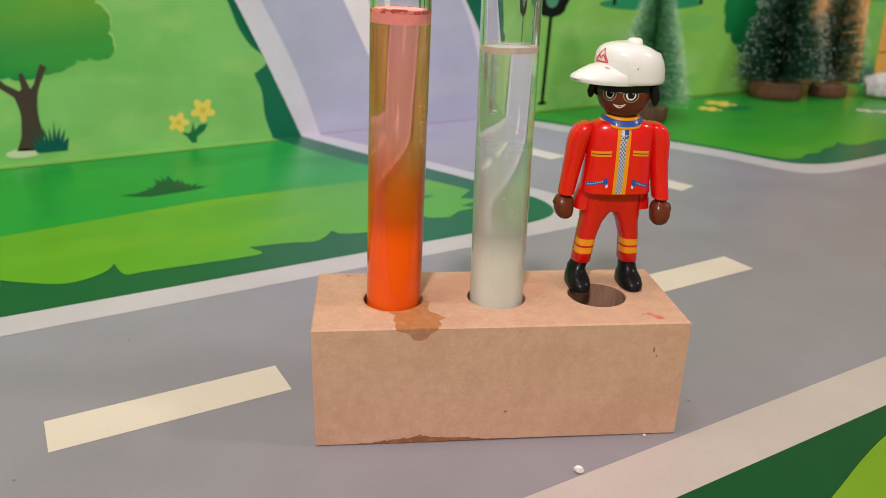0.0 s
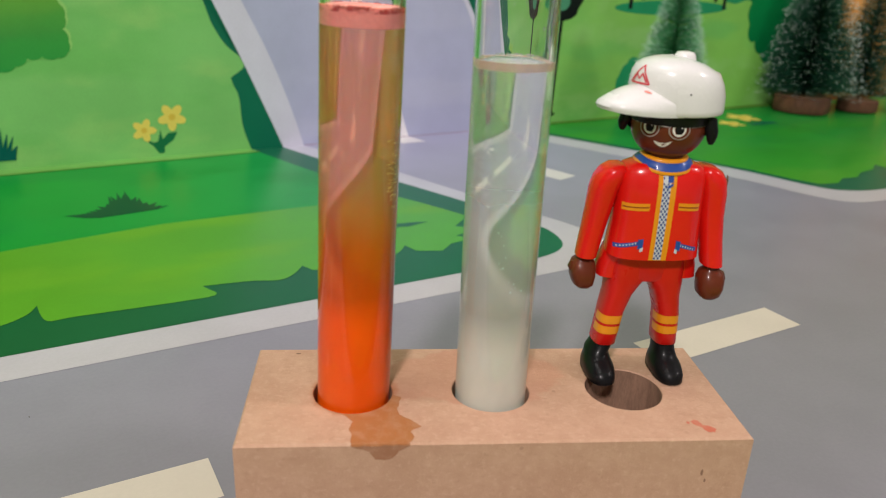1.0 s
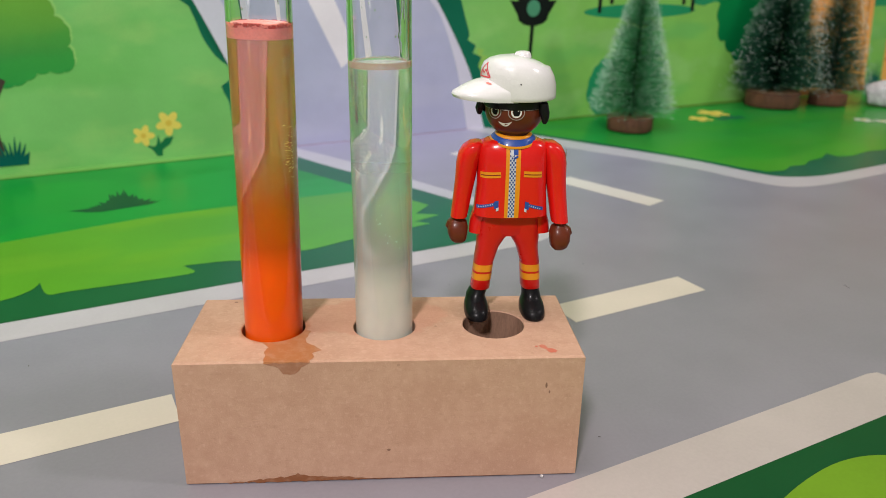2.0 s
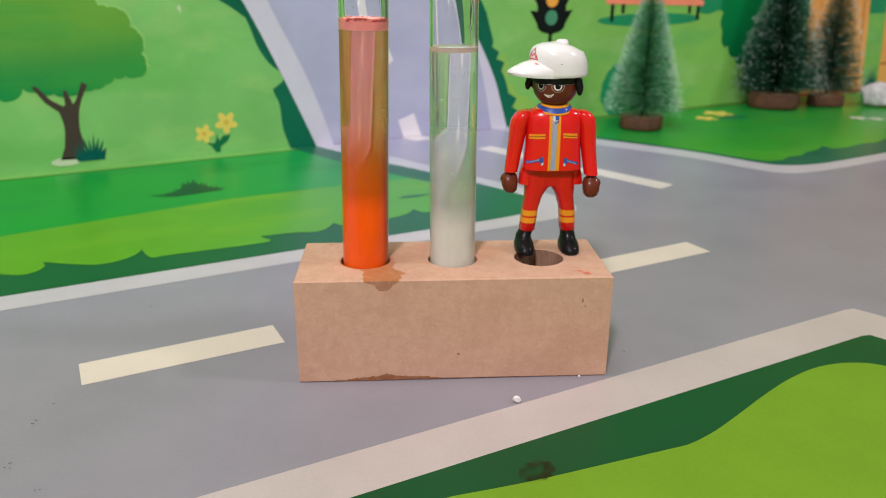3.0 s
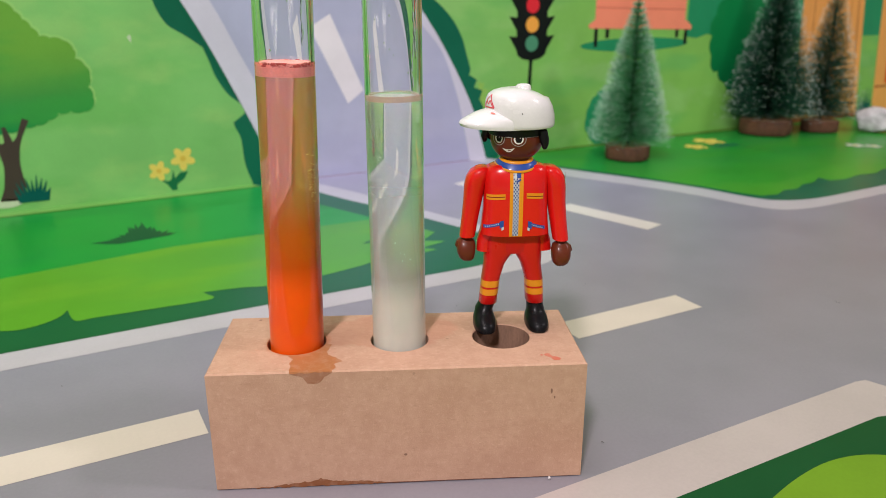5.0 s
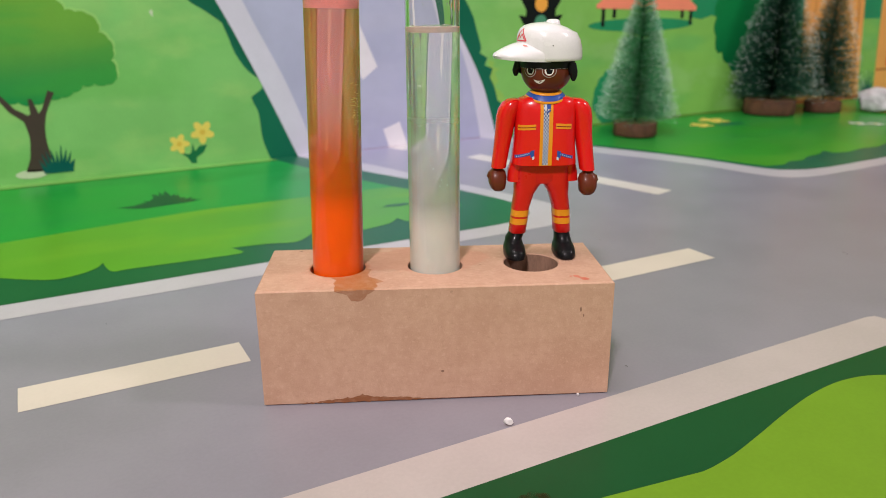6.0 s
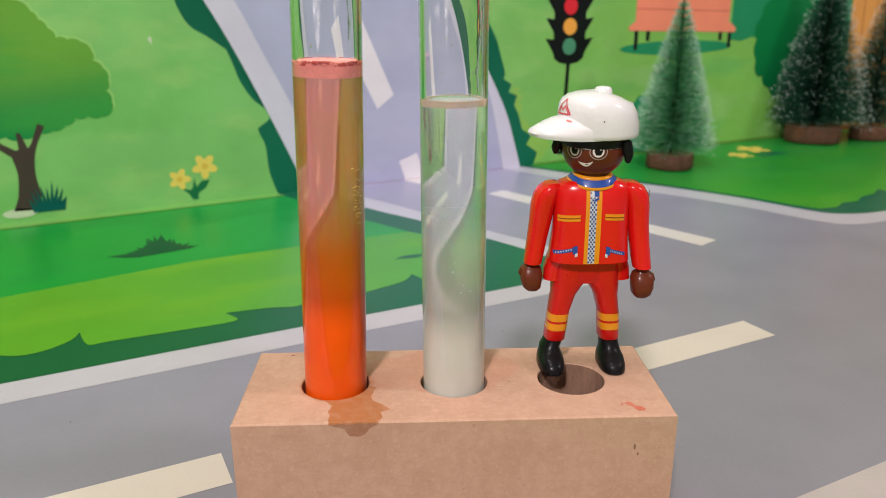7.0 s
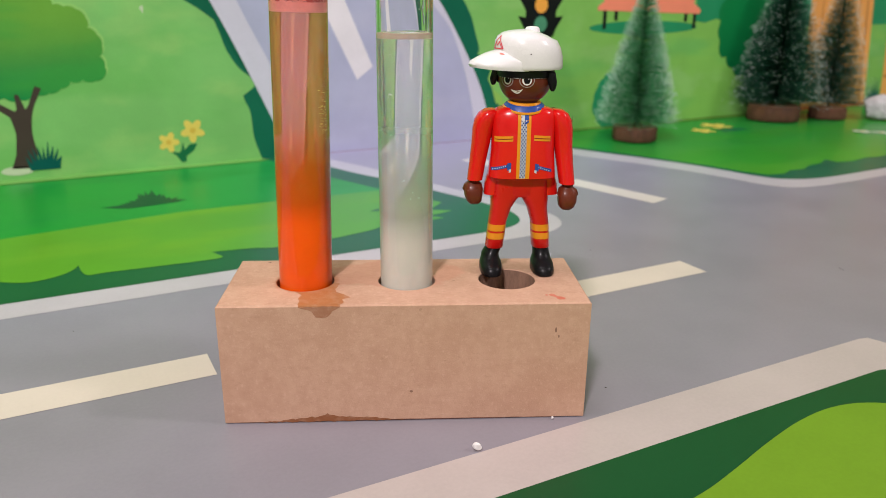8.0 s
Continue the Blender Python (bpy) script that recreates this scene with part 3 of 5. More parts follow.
def fibreboard():
    m, t, nodes, links, p = tree_of("fibreboard")
    col, fine, pale = fibre_colour(t)
    wet = stain_mask(t, (-0.0322, 0.0208, 0.0395), (0.0104, 0.0104, 0.008), 0.25, 400)
    col = mixc(t, math_node(t, "MULTIPLY", wet, 0.75), col, (0.45, 0.155, 0.048))
    # Pinkish shadow and glow of the orange tube, painted on the block's top.
    pink_cast = stain_mask(t, (-0.003, 0.027, HIGH), (0.024, 0.013, 0.002), 0.8, 120)
    col = mixc(t, math_node(t, "MULTIPLY", pink_cast, 0.35), col, (0.62, 0.27, 0.18))
    foot = stain_mask(t, (0.0, 0.0, 0.0), (0.062, 0.004, 0.0007), 0.5, 300)
    col = mixc(t, math_node(t, "MULTIPLY", foot, 0.8), col, (0.14, 0.035, 0.02))
    for place, size in (((0.0465, 0.0, 0.031), (0.0003, 0.002, 0.0009)), ((0.0475, 0.0, 0.0288), (0.00025, 0.002, 0.0005)), ((0.0015, 0.0, 0.0105), (0.0005, 0.002, 0.0004)), ((-0.047, 0.039, HIGH), (0.0006, 0.0004, 0.002))):
        col = mixc(t, math_node(t, "MULTIPLY", stain_mask(t, place, size, 0.8, 900), 0.75), col, (0.16, 0.08, 0.05))
    links.new(col, p.inputs["Base Color"])
    p.inputs["Roughness"].default_value, p.inputs["Specular IOR Level"].default_value = 0.82, 0.3
    b = node(t, "ShaderNodeBump", Strength=0.35, Distance=0.0003)
    links.new(math_node(t, "ADD", pale.outputs[0], fine.outputs[0]), b.inputs["Height"])
    links.new(b.outputs[0], p.inputs["Normal"])
    return m


def soaked(name, ink, share, rough):
    """The same board soaked with juice: the ink lies over its fibres and thins out in patches."""
    m, t, nodes, links, p = tree_of(name)
    col, fine, pale = fibre_colour(t)
    links.new(mixc(t, ramp(t, grain(t, 380, 3.0, 0.6).outputs[0], 0.3, 0.6, share - 0.22, share), col, ink), p.inputs["Base Color"])
    p.inputs["Roughness"].default_value, p.inputs["Specular IOR Level"].default_value = rough, 0.35
    b = node(t, "ShaderNodeBump", Strength=0.2, Distance=0.0003)
    links.new(fine.outputs[0], b.inputs["Height"])
    links.new(b.outputs[0], p.inputs["Normal"])
    return m


RACK_TURN = -24.5
RACK = pose(-0.0001, 0.0005, 0.0, 0, 0, RACK_TURN)
L2, DEEP, HIGH, HOLE_R, HOLE_Y, HOLE_DEEP = 0.0571, 0.0415, 0.0402, 0.0093, 0.0208, 0.034
HOLES = (-0.0325, 0.0005, 0.0335)


def rack_bm():
    bm = bmesh.new()
    c = 0.0005
    x0, x1, y0, y1 = -L2 + c, L2 - c, c, DEEP - c
    cuts = [x0, -0.016, 0.017, x1]
    n = 48
    for hx, a, b in zip(HOLES, cuts, cuts[1:]):
        ring, rim, lip, low = [], [], [], []
        for i in range(n):
            t = 2 * math.pi * i / n + math.pi / n
            dx, dy = math.cos(t), math.sin(t)
            k = min(((b if dx > 0 else a) - hx) / dx if abs(dx) > 1e-9 else 9, ((y1 if dy > 0 else y0) - HOLE_Y) / dy if abs(dy) > 1e-9 else 9)
            ring.append([hx + dx * k, HOLE_Y + dy * k])
            rim.append(bm.verts.new((hx + dx * (HOLE_R + 0.0002), HOLE_Y + dy * (HOLE_R + 0.0002), HIGH)))
            lip.append(bm.verts.new((hx + dx * HOLE_R, HOLE_Y + dy * HOLE_R, HIGH - 0.0003)))
            low.append(bm.verts.new((hx + dx * HOLE_R, HOLE_Y + dy * HOLE_R, HIGH - HOLE_DEEP)))
        for cx in (a, b):
            for cy in (y0, y1):
                i = min(range(n), key=lambda j: (ring[j][0] - cx) ** 2 + (ring[j][1] - cy) ** 2)
                ring[i] = [cx, cy]
        ring = [bm.verts.new((x, y, HIGH)) for x, y in ring]
        for i in range(n):
            j = (i + 1) % n
            bm.faces.new((ring[i], ring[j], rim[j], rim[i]))
            bm.faces.new((rim[i], rim[j], lip[j], lip[i]))
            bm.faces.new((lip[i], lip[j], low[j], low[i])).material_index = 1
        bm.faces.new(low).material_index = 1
    loops = []
    for inset, z in ((c, HIGH), (0, HIGH - c), (0, c), (c, 0)):
        loops.append([bm.verts.new(v) for v in ((-L2 + inset, inset, z), (L2 - inset, inset, z), (L2 - inset, DEEP - inset, z), (-L2 + inset, DEEP - inset, z))])
    for u, v in zip(loops, loops[1:]):
        for i in range(4):
            bm.faces.new((u[i], v[i], v[(i + 1) % 4], u[(i + 1) % 4]))
    bm.faces.new(reversed(loops[-1]))
    bmesh.ops.remove_doubles(bm, verts=bm.verts, dist=1e-5)
    bmesh.ops.recalc_face_normals(bm, faces=bm.faces)
    return bm


def frayed(pts, seed, amount=0.00035, step=0.0009):
    """A closed outline whose sides waver as a soaked edge does."""
    rng, out = random.Random(seed), []
    for (x0, y0), (x1, y1) in zip(pts, pts[1:] + pts[:1]):
        n = max(1, int(math.hypot(x1 - x0, y1 - y0) / step))
        for k in range(n):
            w = amount if k else 0
            out.append((x0 + (x1 - x0) * k / n + rng.uniform(-w, w), y0 + (y1 - y0) * k / n + rng.uniform(-w, w)))
    return out


rack = thing("test_tube_rack", RACK, "brown fibreboard block with three holes, stained orange, on the printed road", "test tube rack")
# Darker board colour on the hole walls stands in for the shade inside.
HOLE_SHADE = mat("shaded_hole_board", (0.30, 0.175, 0.115), 0.85, 0.2, 300, 1800, 0.5, 1500, stretch=(1, 1, 0.3))
part("block", rack_bm(), [fibreboard(), HOLE_SHADE], rack, "brown pressed fibreboard")
WET = soaked("wet_fibreboard", (0.43, 0.155, 0.045), 0.92, 0.5)
hole_side = [(HOLES[0] + (HOLE_R + 0.0003) * math.cos(radians(a)), HOLE_Y + (HOLE_R + 0.0003) * math.sin(radians(a))) for a in range(-125, -9, 5)]
spill = [(-0.0338, 0.0103), (-0.0322, 0.0082), (-0.0331, 0.0055), (-0.0324, 0.0028), (-0.0326, 0.0005)]
spill = frayed([*hole_side, (-0.0212, 0.0180), (-0.0222, 0.0135), (-0.0218, 0.0108), (-0.0186, 0.0078), (-0.0170, 0.0060), (-0.0196, 0.0042), (-0.0188, 0.0022), (-0.0196, 0.0005), *reversed(spill)], 5, 0.0002)
part("wet_stain", sheet_bm(spill, lambda x, y: (x, y, HIGH + 0.00005)), WET, rack, "orange juice soaked into the board")
drip = frayed([(-0.0326, HIGH - 0.0005), (-0.0305, HIGH - 0.0013), (-0.0285, HIGH - 0.0020), (-0.0272, HIGH - 0.0040), (-0.0252, HIGH - 0.0042), (-0.0235, HIGH - 0.0036), (-0.0222, HIGH - 0.0019), (-0.0196, HIGH - 0.0005)], 6, 0.00025)
edge_x = [-0.0324 + 0.0126 * k / 12 for k in range(13)]
bm = bmesh.new()
rows = [[bm.verts.new((x, y, z)) for x in edge_x] for y, z in ((0.0006, HIGH + 0.00005), (0.00012, HIGH - 0.00008), (-0.00005, HIGH - 0.0006))]
for a, b in zip(rows, rows[1:]):
    for k in range(12):
        bm.faces.new((a[k], b[k], b[k + 1], a[k + 1]))
part("wet_edge", bm, WET, rack, "soaked edge of the board")
part("drip_stain", sheet_bm(drip, lambda x, z: (x, -0.00005, z)), soaked("half_dry_fibreboard", (0.30, 0.105, 0.04), 0.72, 0.7), rack, "brown drip mark under the edge")
sole = frayed([(-0.0455, 0.0004), (-0.012, 0.0004), (-0.0005, 0.0005), (-0.0085, 0.0011), (-0.0125, 0.0018), (-0.0180, 0.0020), (-0.0222, 0.0023), (-0.0250, 0.0033), (-0.0270, 0.0024), (-0.0320, 0.0016), (-0.0380, 0.0011)], 7, 0.0003)
part("sole_stain", sheet_bm(sole, lambda x, z: (x, -0.00005, z)), soaked("soaked_fibreboard", (0.24, 0.075, 0.018), 0.9, 0.6), rack, "brown juice soaked up along the foot")
SPLASH = soaked("red_splash", (0.60, 0.13, 0.075), 0.85, 0.6)
for pts in ([(0.0449, 0.0066), (0.0456, 0.0050), (0.0468, 0.0040), (0.0474, 0.0024), (0.0490, 0.0022), (0.0498, 0.0034), (0.0487, 0.0046), (0.0472, 0.0050), (0.0468, 0.0068), (0.0458, 0.0072)], [(0.0437, 0.0058), (0.0443, 0.0055), (0.0446, 0.0063), (0.0440, 0.0066)]):
    part("red_spot", sheet_bm(frayed(pts, 8, 0.00015, 0.0005), lambda x, y: (x, y, HIGH + 0.00005)), SPLASH, rack, "small dried red splash")

# ---- test tubes ----


def glass(name, colour=(1, 1, 1), rough=0.0, ior=1.5):
    m, t, nodes, links, p = tree_of(name)
    p.inputs["Base Color"].default_value = (*colour, 1)
    p.inputs["Roughness"].default_value, p.inputs["IOR"].default_value = rough, ior
    p.inputs["Transmission Weight"].default_value = 1.0
    return m


def turbid(name, clear, dense, cloud, mist, settled, veil):
    """A liquid tinted more and more downwards, with a settled cloudy bottom (from, to) and a thin veil above it (from, to, most, least)."""
    m, t, nodes, links, p = tree_of(name)
    p.inputs["Roughness"].default_value, p.inputs["IOR"].default_value, p.inputs["Transmission Weight"].default_value = 0.0, 1.33, 1.0
    d = t.nodes.new("ShaderNodeBsdfPrincipled")
    swirl = grain(t, 130, 4.0, 0.6, (1, 1, 0.5))
    tc = t.nodes.new("ShaderNodeTexCoord")
    sx = t.nodes.new("ShaderNodeSeparateXYZ")
    links.new(tc.outputs["Object"], sx.inputs[0])
    z = math_node(t, "ADD", sx.outputs["Z"], math_node(t, "MULTIPLY", math_node(t, "SUBTRACT", swirl.outputs[0], 0.5), 0.007))
    links.new(mixc(t, ramp(t, z, veil[0], veil[1]), dense, clear), p.inputs["Base Color"])
    body = mixc(t, ramp(t, swirl.outputs[0], 0.3, 0.7), tuple(c * 0.9 for c in cloud), cloud)
    links.new(mixc(t, ramp(t, z, veil[0] + 0.01, veil[1]), body, mist), d.inputs["Base Color"])
    d.inputs["Roughness"].default_value, d.inputs["Specular IOR Level"].default_value = 0.6, 0.0
    d.inputs["Subsurface Weight"].default_value = 0.5
    d.inputs["Subsurface Radius"].default_value = (0.006, 0.004, 0.003)
    d.inputs["Subsurface Scale"].default_value = 1.0
    mix = t.nodes.new("ShaderNodeMixShader")
    links.new(math_node(t, "MAXIMUM", ramp(t, z, settled[0], settled[1], 1.0, 0.0), ramp(t, z, *veil)), mix.inputs[0])
    links.new(p.outputs[0], mix.inputs[1])
    links.new(d.outputs[0], mix.inputs[2])
    links.new(mix.outputs[0], nodes["Material Output"].inputs["Surface"])
    return m


def sheen_glass():
    """White streaks painted for the lamps' sheen on the wet inner glass."""
    m, t, nodes, links, p = tree_of("wet_sheen")
    p.inputs["Base Color"].default_value = (0.85, 0.86, 0.88, 1)
    p.inputs["Roughness"].default_value = 0.25
    streak, fleck = grain(t, 260, 4.0, 0.6, (1, 1, 0.18)), grain(t, 900, 3.0, 0.6, (1, 1, 0.5))
    a = math_node(t, "MULTIPLY", ramp(t, streak.outputs[0], 0.46, 0.66), ramp(t, fleck.outputs[0], 0.3, 0.65, 0.06, 0.36))
    links.new(a, p.inputs["Alpha"])
    return m


def lathe(profile, n=64):
    """A body of revolution about z from (radius, height) pairs; a zero radius closes it."""
    bm, rings = bmesh.new(), []
    for r, z in profile:
        rings.append([bm.verts.new((0, 0, z))] if r < 1e-7 else [bm.verts.new((r * math.cos(2 * math.pi * i / n), r * math.sin(2 * math.pi * i / n), z)) for i in range(n)])
    for a, b in zip(rings, rings[1:]):
        for i in range(n):
            j = (i + 1) % n
            f = [a[i % len(a)], a[j % len(a)], b[j % len(b)], b[i % len(b)]]
            f = list(dict.fromkeys(f))
            if len(f) > 2:
                bm.faces.new(f)
    bmesh.ops.recalc_face_normals(bm, faces=bm.faces)
    return bm


GLASS = glass("tube_glass", (0.985, 1.0, 0.985), 0.0, 1.5)
DROP = glass("water_drop", (1, 1, 1), 0.0, 1.33)
ORANGE = turbid("orange_liquid", (1.0, 0.59, 0.52), (1.0, 0.42, 0.10), (0.76, 0.10, 0.004), (0.97, 0.26, 0.09), (0.053, 0.073), (0.062, 0.090, 0.60, 0.25))
MILKY = turbid("milky_liquid", (0.985, 0.99, 0.98), (0.95, 0.97, 0.94), (0.56, 0.545, 0.465), (0.90, 0.90, 0.85), (0.045, 0.070), (0.053, 0.090, 0.54, 0.13))
SHEEN = sheen_glass()
# Bubbles are coloured to stand for the light they catch.
BUBBLE = mat("gold_bubble_glint", (0.66, 0.36, 0.10), 0.35)
PALE_BUBBLE = mat("pale_bubble_glint", (0.72, 0.76, 0.70), 0.25)
EDGE_SPECK = mat("red_brown_edge_speck", (0.20, 0.045, 0.008), 0.9, spec=0.0)
PALE_EDGE_SPECK = mat("grey_green_edge_speck", (0.28, 0.36, 0.30), 0.7)
PINK_FOAM = mat("pink_foam", (0.60, 0.205, 0.175), 0.4, 0.15, 260, 1600, 0.3, 1500, sss=0.4)
PINK_RIM = mat("red_rim", (0.30, 0.03, 0.025), 0.4, 0.3, 600, 3000)
PINK_RIM.node_tree.links.new(ramp(PINK_RIM.node_tree, grain(PINK_RIM.node_tree, 420, 4.0, 0.65, (1, 1, 1.6)).outputs[0], 0.44, 0.60, 0.0, 0.9), PINK_RIM.node_tree.nodes["Principled BSDF"].inputs["Alpha"])
PALE_FOAM = mat("pale_foam", (0.50, 0.36, 0.27), 0.4, 0.1, 300, 2500, sss=0.4)
PALE_FOAM.node_tree.nodes["Principled BSDF"].inputs["Alpha"].default_value = 0.5
TUBE_R, WALL, TUBE_H = 0.0085, 0.0011, 0.185
BASE_Z = 0.0066


def arc(r, z0, steps=8):
    """The lower half of a round end of that radius, from the axis out."""
    return [(r * math.sin(math.pi / 2 * i / steps), z0 + r - r * math.cos(math.pi / 2 * i / steps)) for i in range(steps + 1)]


def test_tube(m, level, foam, liquid, foam_mat, label, rim=None, seed=1, streaks=(), sheens=(), froth=(), edge_specks=(), edge_speck_mat=None, bubble_mat=None, ring=False):
    """A round-ended glass tube with liquid in it; heights are over the bottom of the tube."""
    tube = thing("test_tube", m, label, "test tube", "test tubes in the rack")
    ri = TUBE_R - WALL
    shell = arc(TUBE_R, 0) + [(TUBE_R, TUBE_R + 0.0004), (TUBE_R, TUBE_R + 0.001), (TUBE_R, TUBE_H - 0.003), (TUBE_R, TUBE_H - 0.002), (TUBE_R + 0.0006, TUBE_H - 0.0008), (TUBE_R + 0.0004, TUBE_H), (ri, TUBE_H), (ri, TUBE_H - 0.001), (ri, WALL + ri + 0.001), (ri, WALL + ri + 0.0004)] + list(reversed(arc(ri, WALL)))
    g = part("glass_tube", lathe(shell), GLASS, tube, "clear thin glass", True)
    g.visible_shadow = False
    rl = ri + 0.00006
    full = level if ring else level - foam
    brink = [(rl, full), (rl - 0.0004, full - 0.0005), (rl - 0.0016, full - 0.0009), (0, full - 0.0010)] if ring else [(rl, full), (0, full)]
    part("liquid", lathe(arc(rl, WALL - 0.00006) + [(rl, WALL + rl + 0.0004), (rl, WALL + rl + 0.001), (rl, full - 0.001)] + brink), liquid, tube, "liquid with a cloudy bottom", True)
    if ring:
        top = [(rl + 0.00003, level - foam), (rl + 0.00003, level + 0.0001), (rl - 0.0003, level - 0.0003), (rl - 0.0003, level - foam), (rl + 0.00003, level - foam)]
    else:
        top = [(0, level - foam + 0.00002), (rl, level - foam + 0.00002), (rl, level), (rl - 0.0003, level - 0.0001), (rl - 0.0016, level - 0.0005), (0, level - 0.0006)]
    layer = lathe(top)
    if ring:
        # the froth clings to one side and thins out to nothing on the other
        for v in layer.verts:
            v.co.z = level - (level - v.co.z) * (0.15 + 0.85 * min(1, max(0, 0.75 - v.co.y / ri)))
    part("foam_layer", layer, foam_mat, tube, "thin cloudy ring round the liquid" if ring else "thin cloudy layer on the liquid", True)
    if rim:
        part("rim_line", lathe([(rl + 0.00003, level - 0.0011), (rl + 0.00003, level + 0.0002)]), rim, tube, "dark red rim line", True)
    rng = random.Random(seed)
    bm = bmesh.new()
    for _ in range(22 if ring else 0):
        a, k = rng.uniform(0.3, 2.9), rng.uniform(0.00015, 0.0004)
        bmesh.ops.create_icosphere(bm, subdivisions=2, radius=1, matrix=Matrix.Translation(((ri - 0.0003) * math.cos(a), (ri - 0.0003) * math.sin(a), level + 0.0001)) @ Matrix.Diagonal((k * 1.3, k, k, 1)))
    for _ in range(16):
        a, z = rng.uniform(-2.6, -0.5), level + rng.uniform(0.002, 0.05)
        k = rng.uniform(0.00012, 0.0003)
        bmesh.ops.create_icosphere(bm, subdivisions=2, radius=1, matrix=Matrix.Translation(((ri - 0.00002) * math.cos(a), (ri - 0.00002) * math.sin(a), z)) @ Matrix.Diagonal((k, k, k * 1.4, 1)))
    for a0, z0, z1, w in streaks:
        z, a = level + z0, a0
        while z < level + z1:
            k = w * rng.uniform(0.5, 1.2)
            tall = rng.uniform(2.0, 5.0)
            m_ = pose(0, 0, z, 0, 0, math.degrees(a)) @ Matrix.Translation((ri, 0, 0)) @ Matrix.Diagonal((k * 0.28, k, k * tall, 1))
            bmesh.ops.create_icosphere(bm, subdivisions=2, radius=1, matrix=m_)
            z += k * tall * rng.uniform(0.9, 1.5)
            a += rng.gauss(0, 0.02)
    # strips of painted white sheen along the inner wall
    fm = bmesh.new()
    for a0, z0, z1, w in sheens:
        grid = [[fm.verts.new(((ri - 0.00012) * math.cos(a0 + w * (k / 6 - 0.5) * math.sin(math.pi * q / 24) ** 0.6), (ri - 0.00012) * math.sin(a0 + w * (k / 6 - 0.5) * math.sin(math.pi * q / 24) ** 0.6), level + z0 + (z1 - z0) * q / 24)) for k in range(7)] for q in range(25)]
        for q in range(24):
            for k in range(6):
                fm.faces.new((grid[q][k], grid[q][k + 1], grid[q + 1][k + 1], grid[q + 1][k]))
    if sheens:
        part("wet_sheen", fm, SHEEN, tube, "thin white patches painted for the wet glass's sheen", True).visible_shadow = False
    else:
        fm.free()
    fb = bmesh.new()
    for a0, a1, z0, z1, count in froth:
        for _ in range(count):
            a, z, k = rng.uniform(a0, a1), rng.gauss((z0 + z1) / 2, (z1 - z0) / 4), rng.uniform(0.00004, 0.00011)
            m_ = pose(0, 0, z, 0, 0, math.degrees(a)) @ Matrix.Translation((ri + 0.0001, 0, 0)) @ Matrix.Diagonal((k, k * rng.uniform(2, 9), k, 1))
            bmesh.ops.create_icosphere(fb, subdivisions=1, radius=1, matrix=m_)
    tagged(part("bubbles", fb, bubble_mat, tube), "tiny bubbles clinging inside the glass", kind="stuff")
    # added specks that mimic the refracted dark edge of the grass print
    fl = bmesh.new()
    for a0, z0, a1, z1, count in edge_specks:
        for _ in range(count):
            u = rng.random()
            a, z, k = a0 + (a1 - a0) * u + rng.gauss(0, 0.07), z0 + (z1 - z0) * u ** 0.7 + rng.gauss(0, 0.0010), rng.uniform(0.00006, 0.00017)
            m_ = pose(0, 0, z, 0, 0, math.degrees(a)) @ Matrix.Translation((ri + 0.0002, 0, 0)) @ Matrix.Diagonal((k * 0.4, k * rng.uniform(0.7, 1.6), k * rng.uniform(0.7, 2.5), 1))
            bmesh.ops.create_icosphere(fl, subdivisions=1, radius=1, matrix=m_)
    tagged(part("refraction_specks", fl, edge_speck_mat, tube), "fine specks added for the refracted grass edge", kind="stuff")
    d = part("water_drops", bm, DROP, tube, "clear drops on the inner glass", True)
    d.visible_shadow = False
    tagged(d, "clear drops on the inner glass", kind="stuff")
    return tube


test_tube(RACK @ pose(HOLES[0] + 0.0000 - 0.0006, HOLE_Y, BASE_Z, 0, 1.25, 0), 0.1280 - BASE_Z, 0.0039, ORANGE, PINK_FOAM, "glass test tube with orange liquid standing in the rack", PINK_RIM, 3, ((-0.75, 0.006, 0.04, 0.00032),), ((-1.75, 0.002, 0.05, 0.34), (-1.15, 0.003, 0.04, 0.24)), ((-0.72, -0.30, 0.078, 0.096, 70),), ((-2.35, 0.080, -1.98, 0.070, 16), (-2.02, 0.070, -1.2, 0.064, 22)), EDGE_SPECK, BUBBLE)
test_tube(RACK @ pose(HOLES[1], HOLE_Y, BASE_Z, 0, -0.1, 0), 0.1185 - BASE_Z, 0.0016, MILKY, PALE_FOAM, "glass test tube with clear liquid over milky sediment", None, 8, ((-0.80, 0.003, 0.05, 0.00034), (-0.62, 0.012, 0.04, 0.0003)), ((-2.2, 0.006, 0.05, 0.28), (-1.85, 0.01, 0.05, 0.16)), ((-2.3, -2.1, 0.085, 0.11, 9),), ((-1.8, 0.078, -1.65, 0.068, 8), (-1.65, 0.068, -0.9, 0.062, 10)), PALE_EDGE_SPECK, PALE_BUBBLE, True)

# ---- the toy figure: one mesh, coloured plastic ----


def plastic(name, col, rough=0.22, sss=0.0, var=0.03):
    return mat(name, col, rough, var, 90, 1500, 0.03, 700, spec=0.15 if "black" in name else 0.25 if "brown" in name else 0.4, coat=0.12 if "brown" in name else 0.08 if "trousers" in name or "black" in name else 0.3, sss=sss)


